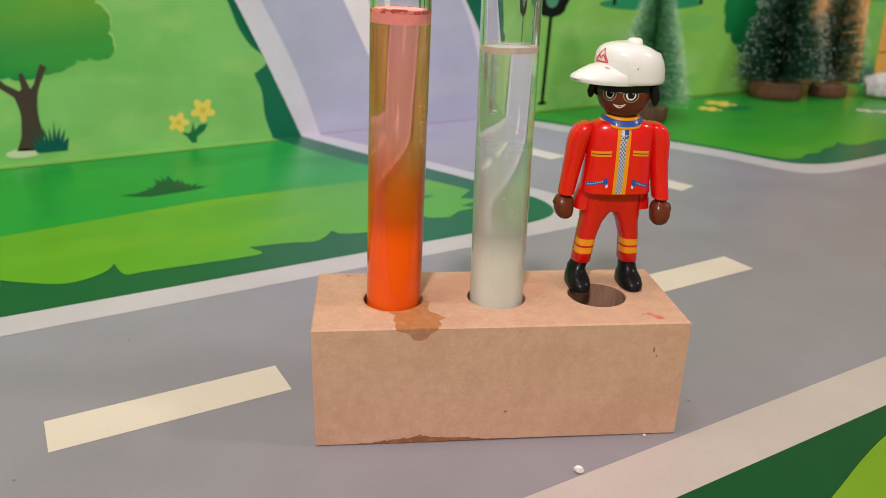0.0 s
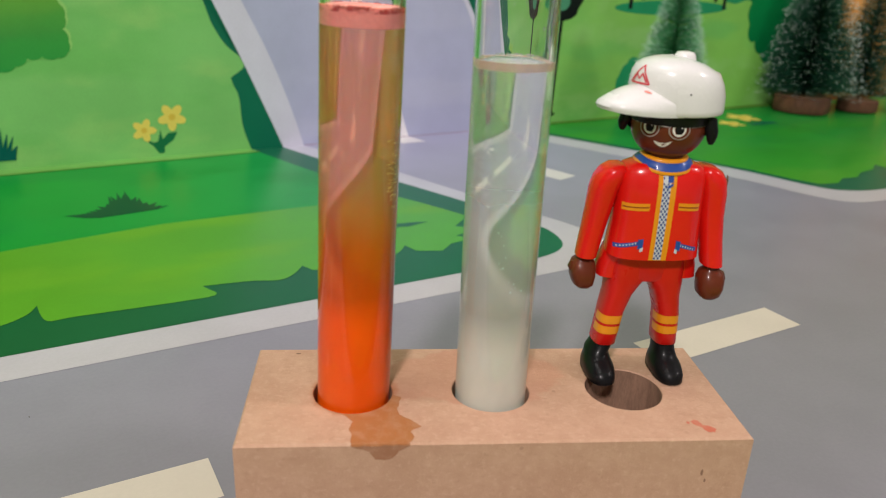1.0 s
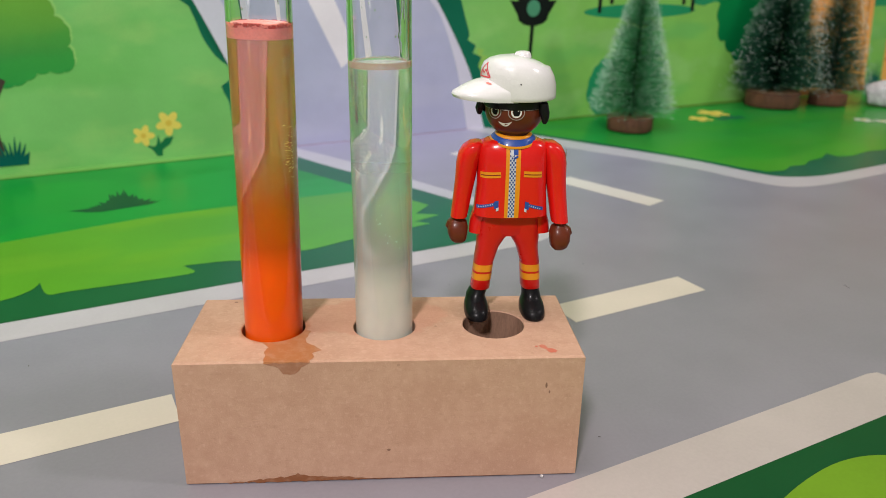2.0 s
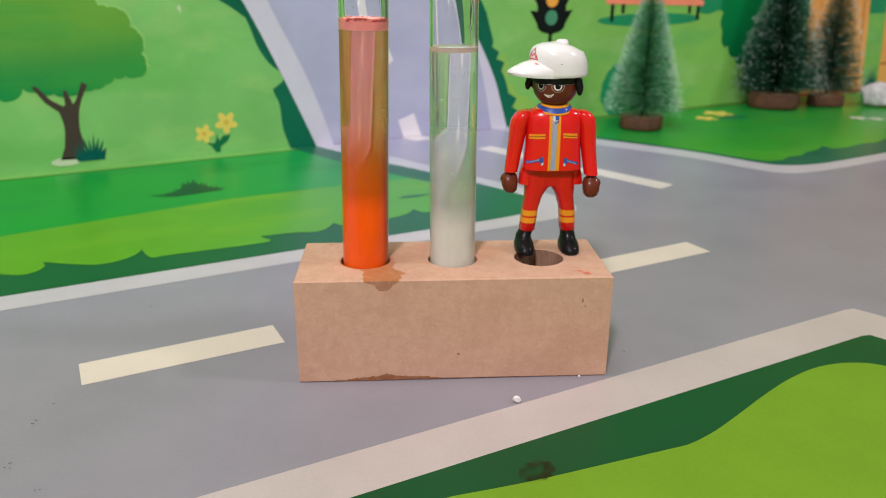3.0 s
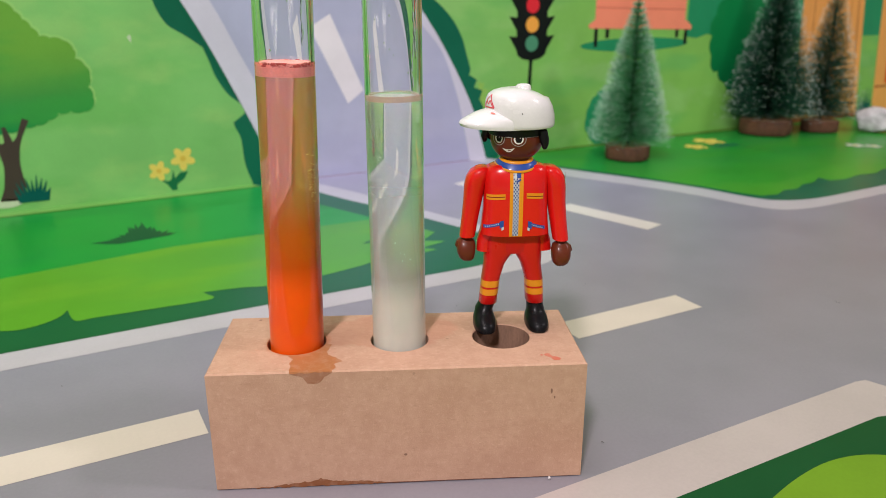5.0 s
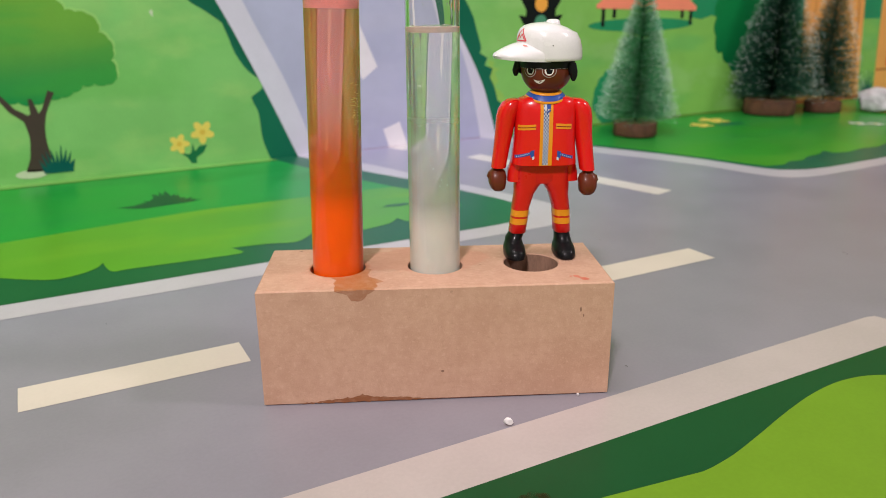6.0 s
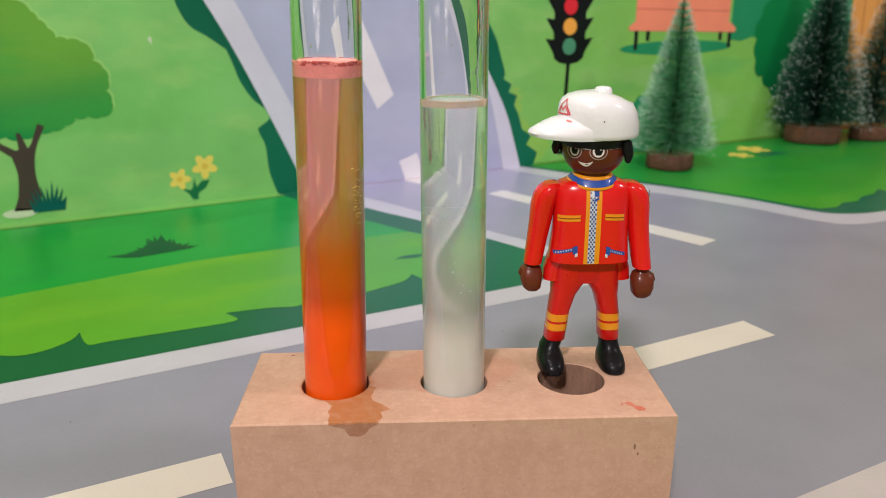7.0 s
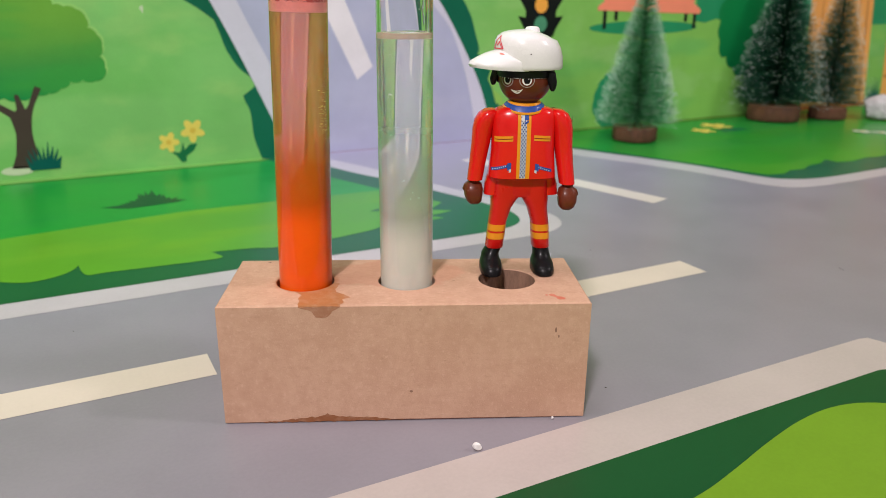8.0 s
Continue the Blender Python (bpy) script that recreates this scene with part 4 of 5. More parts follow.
PL = {k: plastic("plastic_" + k, c, r) for k, c, r in (
    ("red", (0.79, 0.010, 0.008), 0.22), ("trousers", (0.66, 0.010, 0.008), 0.3), ("white", (0.79, 0.78, 0.77), 0.24), ("brown", (0.135, 0.027, 0.011), 0.34), ("black", (0.007, 0.007, 0.008), 0.36),
    ("orange", (0.86, 0.32, 0.012), 0.35), ("blue", (0.02, 0.075, 0.36), 0.35), ("silver", (0.66, 0.68, 0.74), 0.3), ("navy", (0.035, 0.07, 0.25), 0.4), ("eye", (0.84, 0.82, 0.78), 0.3), ("logo", (0.72, 0.06, 0.09), 0.4), ("blush", (0.8, 0.25, 0.2), 0.4), ("dark_red", (0.25, 0.008, 0.008), 0.4), ("badge", (0.30, 0.42, 0.22), 0.4), ("frame", (0.42, 0.36, 0.34), 0.25))}
PLK = list(PL)


def ring_loft(bm, rings, mi, n=28, cap=True):
    """Joins level super-elliptic rings (x, y, z, rx, ry, power)."""
    made = []
    for x, y, z, rx, ry, *pw in rings:
        k = 2 / (pw[0] if pw else 2)
        row = []
        for i in range(n):
            a = 2 * math.pi * i / n
            ca, sa = math.cos(a), math.sin(a)
            row.append(bm.verts.new((x + rx * math.copysign(abs(ca) ** k, ca), y + ry * math.copysign(abs(sa) ** k, sa), z)))
        made.append(row)
    faces = []
    for a, b in zip(made, made[1:]):
        for i in range(n):
            faces.append(bm.faces.new((a[i], a[(i + 1) % n], b[(i + 1) % n], b[i])))
    if cap:
        faces += [bm.faces.new(list(reversed(made[0]))), bm.faces.new(made[-1])]
    for f in faces:
        f.material_index, f.smooth = mi, True
    return faces


def patch(bm, place, u0, u1, v0, v1, nu, nv, mi, slant=0.0):
    """A thin printed patch that follows a surface place(u, v)."""
    grid = [[bm.verts.new(place(u0 + (u1 - u0) * i / nu, v0 + (v1 - v0) * j / nv + slant * i / nu)) for i in range(nu + 1)] for j in range(nv + 1)]
    for j in range(nv):
        for i in range(nu):
            f = bm.faces.new((grid[j][i], grid[j][i + 1], grid[j + 1][i + 1], grid[j + 1][i]))
            f.material_index, f.smooth = mi, True


def toy_figure():
    bm = bmesh.new()
    mm = 0.001
    ix = PLK.index
    # boots and legs
    for s, fx, lx, hx in ((-1, -9.2, -7.9, -6.6), (1, 8.3, 7.9, 6.4)):
        ring_loft(bm, [(fx * mm, -0.5 * mm, 0, 3.3 * mm, 7.0 * mm, 2.6), (fx * mm, -0.5 * mm, 0.5 * mm, 3.7 * mm, 7.5 * mm, 2.6), (fx * mm, -0.4 * mm, 2.0 * mm, 3.75 * mm, 7.4 * mm, 2.5), (fx * mm, 0.2 * mm, 3.3 * mm, 3.6 * mm, 6.6 * mm, 2.3),
                       (fx * mm, 1.5 * mm, 4.4 * mm, 3.1 * mm, 5.0 * mm, 2.2), (fx * mm, 2.4 * mm, 5.6 * mm, 2.9 * mm, 4.0 * mm, 2.2), (lx * mm, 2.6 * mm, 8.3 * mm, 2.65 * mm, 3.6 * mm, 2.2)], ix("black"))
        leg = [(lx * mm - s * 0.0 * mm, 2.6 * mm, 8.0 * mm, 2.75 * mm, 3.8 * mm, 2.8), (lx * mm, 2.6 * mm, 8.2 * mm, 2.95 * mm, 4.0 * mm, 2.8), ((lx - s * 0.35) * mm, 2.4 * mm, 12 * mm, 2.95 * mm, 4.1 * mm, 2.8), ((lx - s * 0.8) * mm, 2.1 * mm, 17 * mm, 2.95 * mm, 4.3 * mm, 2.8),
               ((hx - s * 0.5) * mm, 1.8 * mm, 22.2 * mm, 3.4 * mm, 4.5 * mm, 2.8), ((hx - s * 1.3) * mm, 1.6 * mm, 25.0 * mm, 4.3 * mm, 4.6 * mm, 2.8), ((hx - s * 2.0) * mm, 1.5 * mm, 26.6 * mm, 4.9 * mm, 4.7 * mm, 2.8), ((hx - s * 1.9) * mm, 1.4 * mm, 33 * mm, 4.7 * mm, 4.7 * mm, 3)]
        ring_loft(bm, leg, ix("trousers"))

        def on_leg(u, z, s=s, lx=lx):
            f = (z - 8.2) / 9
            cx, rx, ry, cy = lx - s * 0.8 * f, 3.03, 4.02 + 0.27 * f + 0.08, 2.6 - 0.5 * f
            a = radians(u)
            k = 2 / 2.8
            return ((cx + rx * math.copysign(abs(math.sin(a)) ** k, math.sin(a))) * mm, (cy - ry * abs(math.cos(a)) ** k) * mm, z * mm)
        patch(bm, on_leg, -100, 100, 11.4, 13.6, 20, 1, ix("orange"))
        patch(bm, on_leg, -100, 100, 14.3, 16.6, 20, 1, ix("orange"))
    ring_loft(bm, [(0, 1.5 * mm, 26.2 * mm, 4.0 * mm, 4.3 * mm, 3), (0, 1.5 * mm, 27.1 * mm, 7.5 * mm, 4.7 * mm, 3), (0, 1.5 * mm, 33.5 * mm, 8.6 * mm, 4.9 * mm, 3)], ix("trousers"))
    # jacket
    prof = [(33.0, 10.7, 6.3), (33.2, 11.0, 6.6), (36, 10.7, 6.7), (42, 10.2, 6.7), (48, 10.1, 6.5), (51.5, 10.1, 6.2), (53.4, 9.95, 5.7), (54.7, 9.3, 5.0), (55.5, 7.4, 4.4)]
    ring_loft(bm, [(0, 0, z * mm, rx * mm, ry * mm, 3.0) for z, rx, ry in prof], ix("red"), 40)
    # jacket tails at the sides and back
    ring_loft(bm, [(0.3 * mm, 2.4 * mm, 26.6 * mm, 12.3 * mm, 4.4 * mm, 4), (0.2 * mm, 2.3 * mm, 30 * mm, 12.0 * mm, 4.5 * mm, 4), (0, 1.4 * mm, 34 * mm, 10.8 * mm, 5.0 * mm, 3.4)], ix("red"), 40, False)

    def front(x, z, lift=0.1):
        for (z0, a0, b0), (z1, a1, b1) in zip(prof[1:], prof[2:]):
            if z <= z1:
                break
        f = min(1, max(0, (z - z0) / (z1 - z0)))
        rx, ry = a0 + (a1 - a0) * f, b0 + (b1 - b0) * f
        return (x * mm, -(ry * max(0, 1 - abs(x / rx) ** 3) ** (1 / 3) + lift) * mm, z * mm)
    at = lambda lift: (lambda x, z: front(x, z, lift))
    patch(bm, at(0.08), -2.65, 1.55, 33.3, 54.0, 4, 24, ix("orange"))
    patch(bm, at(0.14), -1.62, 0.22, 33.5, 54.0, 4, 24, ix("silver"))
    for i in range(32):
        z = 33.6 + i * 0.635
        for c in range(2):
            x = -1.58 + 0.88 * c + (0.44 if i % 2 else 0)
            patch(bm, at(0.19), x, x + 0.44, z, z + 0.56, 1, 1, ix("navy"))
    patch(bm, at(0.24), -0.75, 0.75, 52.0, 54.2, 2, 3, ix("blue"))
    patch(bm, at(0.28), -1.35, -0.55, 51.6, 53.6, 2, 2, ix("silver"))
    patch(bm, at(0.32), -0.6, 0.7, 50.6, 51.2, 3, 1, ix("blue"), 0.7)
    for s, a, b in ((-1, -9.6, -4.0), (1, 2.6, 8.0)):
        sl = 0.7 if s < 0 else -0.7
        patch(bm, at(0.09), a, b, (44.9 if s < 0 else 45.6), (46.6 if s < 0 else 47.3), 8, 2, ix("orange"), sl * 0.6)
        patch(bm, at(0.15), a + 0.1, b - 0.1, (45.6 if s < 0 else 46.25), (45.85 if s < 0 else 46.5), 8, 1, ix("dark_red"), sl * 0.6)
        a, b, low = (-10.4, -5.2, -0.7) if s < 0 else (3.3, 8.9, -0.7)
        patch(bm, at(0.09), a, b, (36.2 if s < 0 else 37.6) + low, (37.2 if s < 0 else 38.6) + low, 8, 1, ix("blue"), 1.5 if s < 0 else -1.7)
        for i in range(7):
            x = a + 0.4 + i * (b - a - 0.8) / 7
            patch(bm, at(0.15), x, x + 0.28, (36.5 + 1.5 * (i + 0.5) / 7 if s < 0 else 37.9 - 1.7 * (i + 0.5) / 7) + low, (36.9 + 1.5 * (i + 0.5) / 7 if s < 0 else 38.3 - 1.7 * (i + 0.5) / 7) + low, 1, 1, ix("silver"))
        e = -5.6 if s < 0 else 3.3
        patch(bm, at(0.17), e, e + 1.2, 36.7 + low, 39.0 + low, 2, 2, ix("blue"), 0.3 * -s)
        patch(bm, at(0.21), e + 0.2 + 0.35 * -s, e + 0.9 + 0.35 * -s, 36.0 + low, 37.0 + low, 2, 2, ix("silver"), 0.3 * -s)
    # collar: blue with orange edges, dipping at the front
    def dipped(rings, mi, n=40):
        made = []
        for rx, ry, side, fall in rings:
            row = []
            for q in range(n):
                a = 2 * math.pi * q / n
                ca, sa = math.cos(a), math.sin(a)
                k = 2 / 2.3
                row.append(bm.verts.new((rx * math.copysign(abs(ca) ** k, ca) * mm, ry * math.copysign(abs(sa) ** k, sa) * mm, (side - fall * max(0, -sa) ** 1.6) * mm)))
            made.append(row)
        for u, v in zip(made, made[1:]):
            for q in range(n):
                f = bm.faces.new((u[q], u[(q + 1) % n], v[(q + 1) % n], v[q]))
                f.material_index, f.smooth = mi, True
    dipped([(6.7, 5.8, 55.2, 1.75), (6.85, 6.15, 55.45, 1.85), (6.8, 6.2, 55.75, 1.85), (6.45, 6.1, 56.0, 1.7)], ix("orange"))
    dipped([(6.5, 6.0, 55.9, 1.7), (6.4, 6.12, 56.05, 1.7), (5.75, 5.5, 56.75, 1.15), (5.2, 5.0, 57.0, 0.8)], ix("blue"))
    dipped([(5.35, 5.1, 56.85, 0.85), (5.35, 5.15, 57.1, 0.8), (5.0, 4.8, 57.4, 0.6), (4.4, 4.2, 57.4, 0.5)], ix("orange"))
    # arms and hands
    for s in (-1, 1):
        k = 0.968 if s < 0 else 0.95
        arm = [(10.5, 0.3, 54.8, 0.9, 2.2), (11.1, 0.2, 54.5, 2.0, 3.4), (11.9, 0.1, 53.4, 2.95, 4.2), (12.7, 0, 51.4, 3.4, 4.5), (13.4, 0, 48.5, 3.3, 4.4), (13.9, -0.3, 43, 3.0, 4.0), (14.6, -0.9, 38, 2.75, 3.6), (15.3, -1.7, 33, 2.6, 3.4), (15.6, -2.1, 31.0, 2.5, 3.3), (15.6, -2.1, 30.9, 2.1, 2.8)]
        drop, swing = (0.15, 0.0) if s > 0 else (-0.4, -4.5)  # one arm hangs a little back
        f = ring_loft(bm, [(s * x * k * mm, (y - swing * max(0, 54 - z) / 27) * mm, (z - (drop if z < 45 else 0)) * mm, rx * mm, ry * mm, 2.3) for x, y, z, rx, ry in arm], ix("red"), 28)
        hx = s * 15.9 * k
        hand = [(hx, -2.1, 31.6, 1.7, 1.8), (hx, -2.2, 30.0, 1.8, 1.9), (hx, -2.3, 29.3, 2.7, 2.6), (hx, -2.5, 27.6, 3.1, 3.4), (hx, -2.7, 25.4, 3.0, 3.6), (hx - s * 0.2, -2.8, 23.6, 2.5, 3.3), (hx - s * 0.3, -2.8, 22.7, 1.6, 2.4)]
        ring_loft(bm, [(x * mm, (y - swing) * mm, (z - drop * 1.6) * mm, rx * mm, ry * mm, 2.9) for x, y, z, rx, ry in hand], ix("brown"), 24)
        ring_loft(bm, [((hx + s * 2.3) * mm, (-2.6 - swing) * mm, (26.2 - drop * 1.6) * mm, 0.6 * mm, 1.0 * mm), ((hx + s * 2.6) * mm, (-2.6 - swing) * mm, (27.6 - drop * 1.6) * mm, 1.1 * mm, 1.6 * mm), ((hx + s * 2.4) * mm, (-2.6 - swing) * mm, (29.2 - drop * 1.6) * mm, 0.7 * mm, 1.1 * mm)], ix("brown"), 14)
    def on_sleeve(u, z):
        return ((12.85 * 0.95 + 3.58 * math.cos(radians(u))) * mm, -4.6 * math.sin(radians(u)) * mm, z * mm)
    patch(bm, on_sleeve, 4, 34, 49.6, 52.4, 4, 2, ix("badge"))
    patch(bm, lambda u, z: tuple(c * 1.004 for c in on_sleeve(u, z)[:2]) + (z * mm,), 10, 28, 50.4, 51.6, 4, 1, ix("orange"))
    # neck and head
    ring_loft(bm, [(0, 0, 56 * mm, 4.5 * mm, 4.3 * mm), (0, 0, 58.6 * mm, 4.5 * mm, 4.3 * mm)], ix("brown"), 32)
    hz, hr, hzr = 64.2, 8.45, 8.0
    HY = radians(27)

    def skull(az, el, r=1.0):
        a, e = radians(az), radians(el)
        x, y = math.sin(a) * math.cos(e), -math.cos(a) * math.cos(e)
        x, y = x * math.cos(HY) + y * math.sin(HY), -x * math.sin(HY) + y * math.cos(HY)
        return (hr * r * x * mm, hr * r * y * mm, (hz + hzr * r * math.sin(e)) * mm)
    rows = []
    for e in range(-54, 91, 8):
        rows.append((0, 0, (hz + hzr * math.sin(radians(e))) * mm, hr * math.cos(radians(e)) * mm + 1e-6, hr * math.cos(radians(e)) * mm + 1e-6))
    ring_loft(bm, rows, ix("brown"), 40)

    def dot(az, el, ra, re, r, mi, n=18, hollow=0.0):
        outer = [bm.verts.new(skull(az + ra * math.cos(2 * math.pi * i / n), el + re * math.sin(2 * math.pi * i / n), r)) for i in range(n)]
        if hollow:
            inner = [bm.verts.new(skull(az + ra * hollow * math.cos(2 * math.pi * i / n), el + re * hollow * math.sin(2 * math.pi * i / n), r)) for i in range(n)]
            fs = [bm.faces.new((outer[i], outer[(i + 1) % n], inner[(i + 1) % n], inner[i])) for i in range(n)]
        else:
            fs = [bm.faces.new(outer)]
        for f in fs:
            f.material_index, f.smooth = mi, False
    for az in (-22, 22):
        dot(az, 1.5, 10.2, 11.2, 1.006, ix("eye"))
        dot(az + 0.6, 1.7, 6.6, 7.6, 1.012, ix("black"))
        dot(az + 3.4, 4.6, 1.1, 1.3, 1.018, ix("eye"), 10)
        dot(az, 1, 15.6, 15, 1.03, ix("frame"), 26, 0.90)
        patch(bm, lambda u, v: skull(u, v, 1.03), az + (17 if az > 0 else -17), az + (46 if az > 0 else -46), 5, 6.4, 4, 1, ix("frame"))
    patch(bm, lambda u, v: skull(u, v, 1.04), -6, 6, 4.5, 6, 4, 1, ix("frame"))
    mouth = [bm.verts.new(skull(-14.5 + 28.5 * i / 12, -20.0 - 11.0 * math.sin(math.pi * i / 12) ** 0.8 + 0.15 * i, 1.006)) for i in range(13)]
    mouth += [bm.verts.new(skull(13.6 - 27.2 * i / 12, -18.0 - 3.4 * math.sin(math.pi * i / 12) - 0.15 * i, 1.006)) for i in range(13)]
    f = bm.faces.new(mouth)
    f.material_index = ix("eye")
    # hair under the cap
    hair = []
    for z, r in ((62.5, 0.97), (63.0, 1.06), (65, 1.10), (68, 1.06), (71, 0.9)):
        hair.append([bm.verts.new((hr * r * mm * math.sin(a), -hr * r * mm * math.cos(a), z * mm)) for a in (radians(75 + 210 * i / 28) - HY for i in range(29))])
    for a, b in zip(hair, hair[1:]):
        for i in range(28):
            f = bm.faces.new((a[i], a[i + 1], b[i + 1], b[i]))
            f.material_index, f.smooth = ix("black"), True
    ring_loft(bm, [(0, 0, 66.0 * mm, hr * 0.9 * mm, hr * 0.9 * mm), (0, 0, 64.9 * mm, hr * 1.02 * mm, hr * 1.02 * mm), (0, 0, 65.3 * mm, hr * 1.06 * mm, hr * 1.06 * mm), (0, 0, 69.0 * mm, hr * 1.06 * mm, hr * 1.06 * mm)], ix("black"), 32)
    for az, low, rr in ((70, 60.9, 1.17), (-86, 61.9, 1.19)):
        a = radians(az) - HY * 0.7
        cx, cy = hr * rr * math.sin(a), -hr * rr * math.cos(a)
        ring_loft(bm, [(cx * mm, cy * mm, low * mm, 0.5 * mm, 0.5 * mm), (cx * mm, cy * mm, (low + 0.7) * mm, 0.9 * mm, 0.9 * mm), (cx * mm, cy * mm, (low + 1.8) * mm, 1.2 * mm, 1.2 * mm), (cx * 0.97 * mm, cy * 0.97 * mm, 64.0 * mm, 1.5 * mm, 1.5 * mm), (cx * 0.9 * mm, cy * 0.9 * mm, 66.6 * mm, 1.5 * mm, 1.6 * mm)], ix("black"), 16)
    # the cap, turned to one side
    CY = radians(70)
    cx0, cy0 = 0.9, 0.4

    def capped(x, y, z):
        """x across the cap, y back from its front."""
        return ((cx0 + x * math.cos(CY) + y * math.sin(CY)) * mm, (cy0 - x * math.sin(CY) + y * math.cos(CY)) * mm, z * mm)
    n, made = 48, []
    CAP = ((67.3, 10.1, 10.5, 0), (67.6, 10.4, 10.8, 0), (68.5, 10.4, 10.8, 0), (71, 10.25, 10.65, 0.0), (73.5, 9.85, 10.2, -0.3), (75.8, 9.0, 9.3, -0.75), (77.2, 7.9, 8.2, -1.1), (78.15, 6.3, 6.7, -1.3), (78.75, 4.3, 4.9, -1.1), (79.05, 1.9, 2.6, -0.8))
    for z, rx, ry, fy in CAP:
        row = []
        for i in range(n):
            a = 2 * math.pi * i / n
            ux, uy = math.sin(a), -math.cos(a)
            sq = 1 + max(0, -uy) ** 2 * (0.155 * (z - 68) / 10 - 0.03)
            row.append(bm.verts.new(capped(rx * ux * sq, fy + ry * uy * sq, z - 1.0 * max(0, uy) * (z > 76))))
        made.append(row)
    inner = [bm.verts.new(capped(9.4 * math.sin(2 * math.pi * i / n), -9.8 * math.cos(2 * math.pi * i / n), 67.9)) for i in range(n)]
    made.insert(0, inner)
    for a, b in zip(made, made[1:]):
        for i in range(n):
            f = bm.faces.new((a[i], a[(i + 1) % n], b[(i + 1) % n], b[i]))
            f.material_index, f.smooth = ix("white"), True
    f = bm.faces.new(made[-1])
    f.material_index, f.smooth = ix("white"), True
    bx, by = capped(0, 0.9, -0.4)[:2]
    ring_loft(bm, [(bx, by, 78.2 * mm, 2.5 * mm, 2.5 * mm), (bx, by, 79.3 * mm, 2.2 * mm, 2.2 * mm), (bx, by, 79.75 * mm, 1.8 * mm, 1.8 * mm), (bx, by, 79.95 * mm, 0.9 * mm, 0.9 * mm)], ix("white"), 20)
    # brim
    top, bot = [], []
    for j in range(9):
        v = j / 8
        rt, rb = [], []
        for i in range(25):
            u = -1 + 2 * i / 24
            half = 8.4
            y_in = -10.2 * math.sqrt(max(0, 1 - (u * 0.84) ** 2)) + 1.0
            reach = 10.6 * (1 - abs(u) ** 3.0) ** 0.58 if abs(u) < 1 else 0
            y = y_in - v * reach
            z = (73.0 - 4.0 * u * u) * (1 - v) + (69.9 - 1.5 * u * u) * v + 0.9 * math.sin(math.pi * v ** 0.8)
            rt.append(bm.verts.new(capped(u * half, y, z)))
            rb.append(bm.verts.new(capped(u * half * 0.99, y + 0.15 * v, z - 1.75 + 0.4 * u * u - 0.5 * math.sin(math.pi * v))))
        top.append(rt)
        bot.append(rb)
    for j in range(8):
        for i in range(24):
            for g, flip in ((top, False), (bot, True)):
                q = (g[j][i], g[j][i + 1], g[j + 1][i + 1], g[j + 1][i])
                f = bm.faces.new(tuple(reversed(q)) if flip else q)
                f.material_index, f.smooth = ix("white"), True
    lip = []
    for i in range(25):
        mid, out = (top[8][i].co + bot[8][i].co) / 2, (top[8][i].co - top[6][i].co)
        out.z = 0
        lip.append(bm.verts.new(mid + out.normalized() * 0.45 * mm if out.length > 1e-6 else mid))
    for i in range(24):
        for u_, v_ in ((top[8], lip), (lip, bot[8])):
            f = bm.faces.new((u_[i], u_[i + 1], v_[i + 1], v_[i]))
            f.material_index, f.smooth = ix("white"), True

    def on_cap(u, z):
        """u: degrees round the cap from its front."""
        a = radians(u)
        for (z0, a0, b0, c0), (z1, a1, b1, c1) in zip(CAP[1:], CAP[2:]):
            if z <= z1:
                break
        t = min(1, (z - z0) / (z1 - z0))
        rx, ry, fy = a0 + (a1 - a0) * t + 0.12, b0 + (b1 - b0) * t + 0.12, c0 + (c1 - c0) * t
        sq = 1 + max(0, math.cos(a)) ** 2 * (0.155 * (z - 68) / 10 - 0.03)
        return capped(rx * math.sin(a) * sq, fy - ry * math.cos(a) * sq, z)
    def on_brim(u, v):
        y_in = -10.2 * math.sqrt(max(0, 1 - (u * 0.84) ** 2)) + 1.0
        z = (73.0 - 4.0 * u * u) * (1 - v) + (69.9 - 1.5 * u * u) * v + 0.9 * math.sin(math.pi * v ** 0.8)
        return capped(u * 8.4, y_in - v * 10.6 * (1 - abs(u) ** 3.0) ** 0.58, z + 0.12)
    f = bm.faces.new([bm.verts.new(on_brim(0.50 + 0.075 * math.cos(2 * math.pi * i / 12), 0.34 + 0.05 * math.sin(2 * math.pi * i / 12))) for i in range(12)])
    f.material_index = ix("blush")
    # plain red mark on the cap's front
    for u0, z0, u1, z1 in ((-15, 73.5, 17, 73.5), (17, 73.5, 4, 77.3), (4, 77.3, -15, 73.5), (13, 73.8, 6, 75.6), (6, 75.6, 1, 74.4), (1, 74.4, -4, 75.4), (-4, 75.4, -9, 73.9)):
        du, dz = (u1 - u0) * 0.18, z1 - z0
        d = math.hypot(du, dz)
        pu, pz = -dz / d * 0.19 / 0.18, du / d * 0.19
        n_ = 5
        for q in range(n_):
            e = [(u0 + (u1 - u0) * k / n_, z0 + dz * k / n_) for k in (q, q + 1)]
            f = bm.faces.new([bm.verts.new(on_cap(*v)) for v in ((e[0][0] - pu, e[0][1] - pz), (e[1][0] - pu, e[1][1] - pz), (e[1][0] + pu, e[1][1] + pz), (e[0][0] + pu, e[0][1] + pz))])
            f.material_index = ix("logo")
    f = bm.faces.new([bm.verts.new(on_cap(66 + 1.1 * math.cos(2 * math.pi * i / 8), 72.2 + 0.2 * math.sin(2 * math.pi * i / 8))) for i in range(8)])
    f.material_index = ix("black")
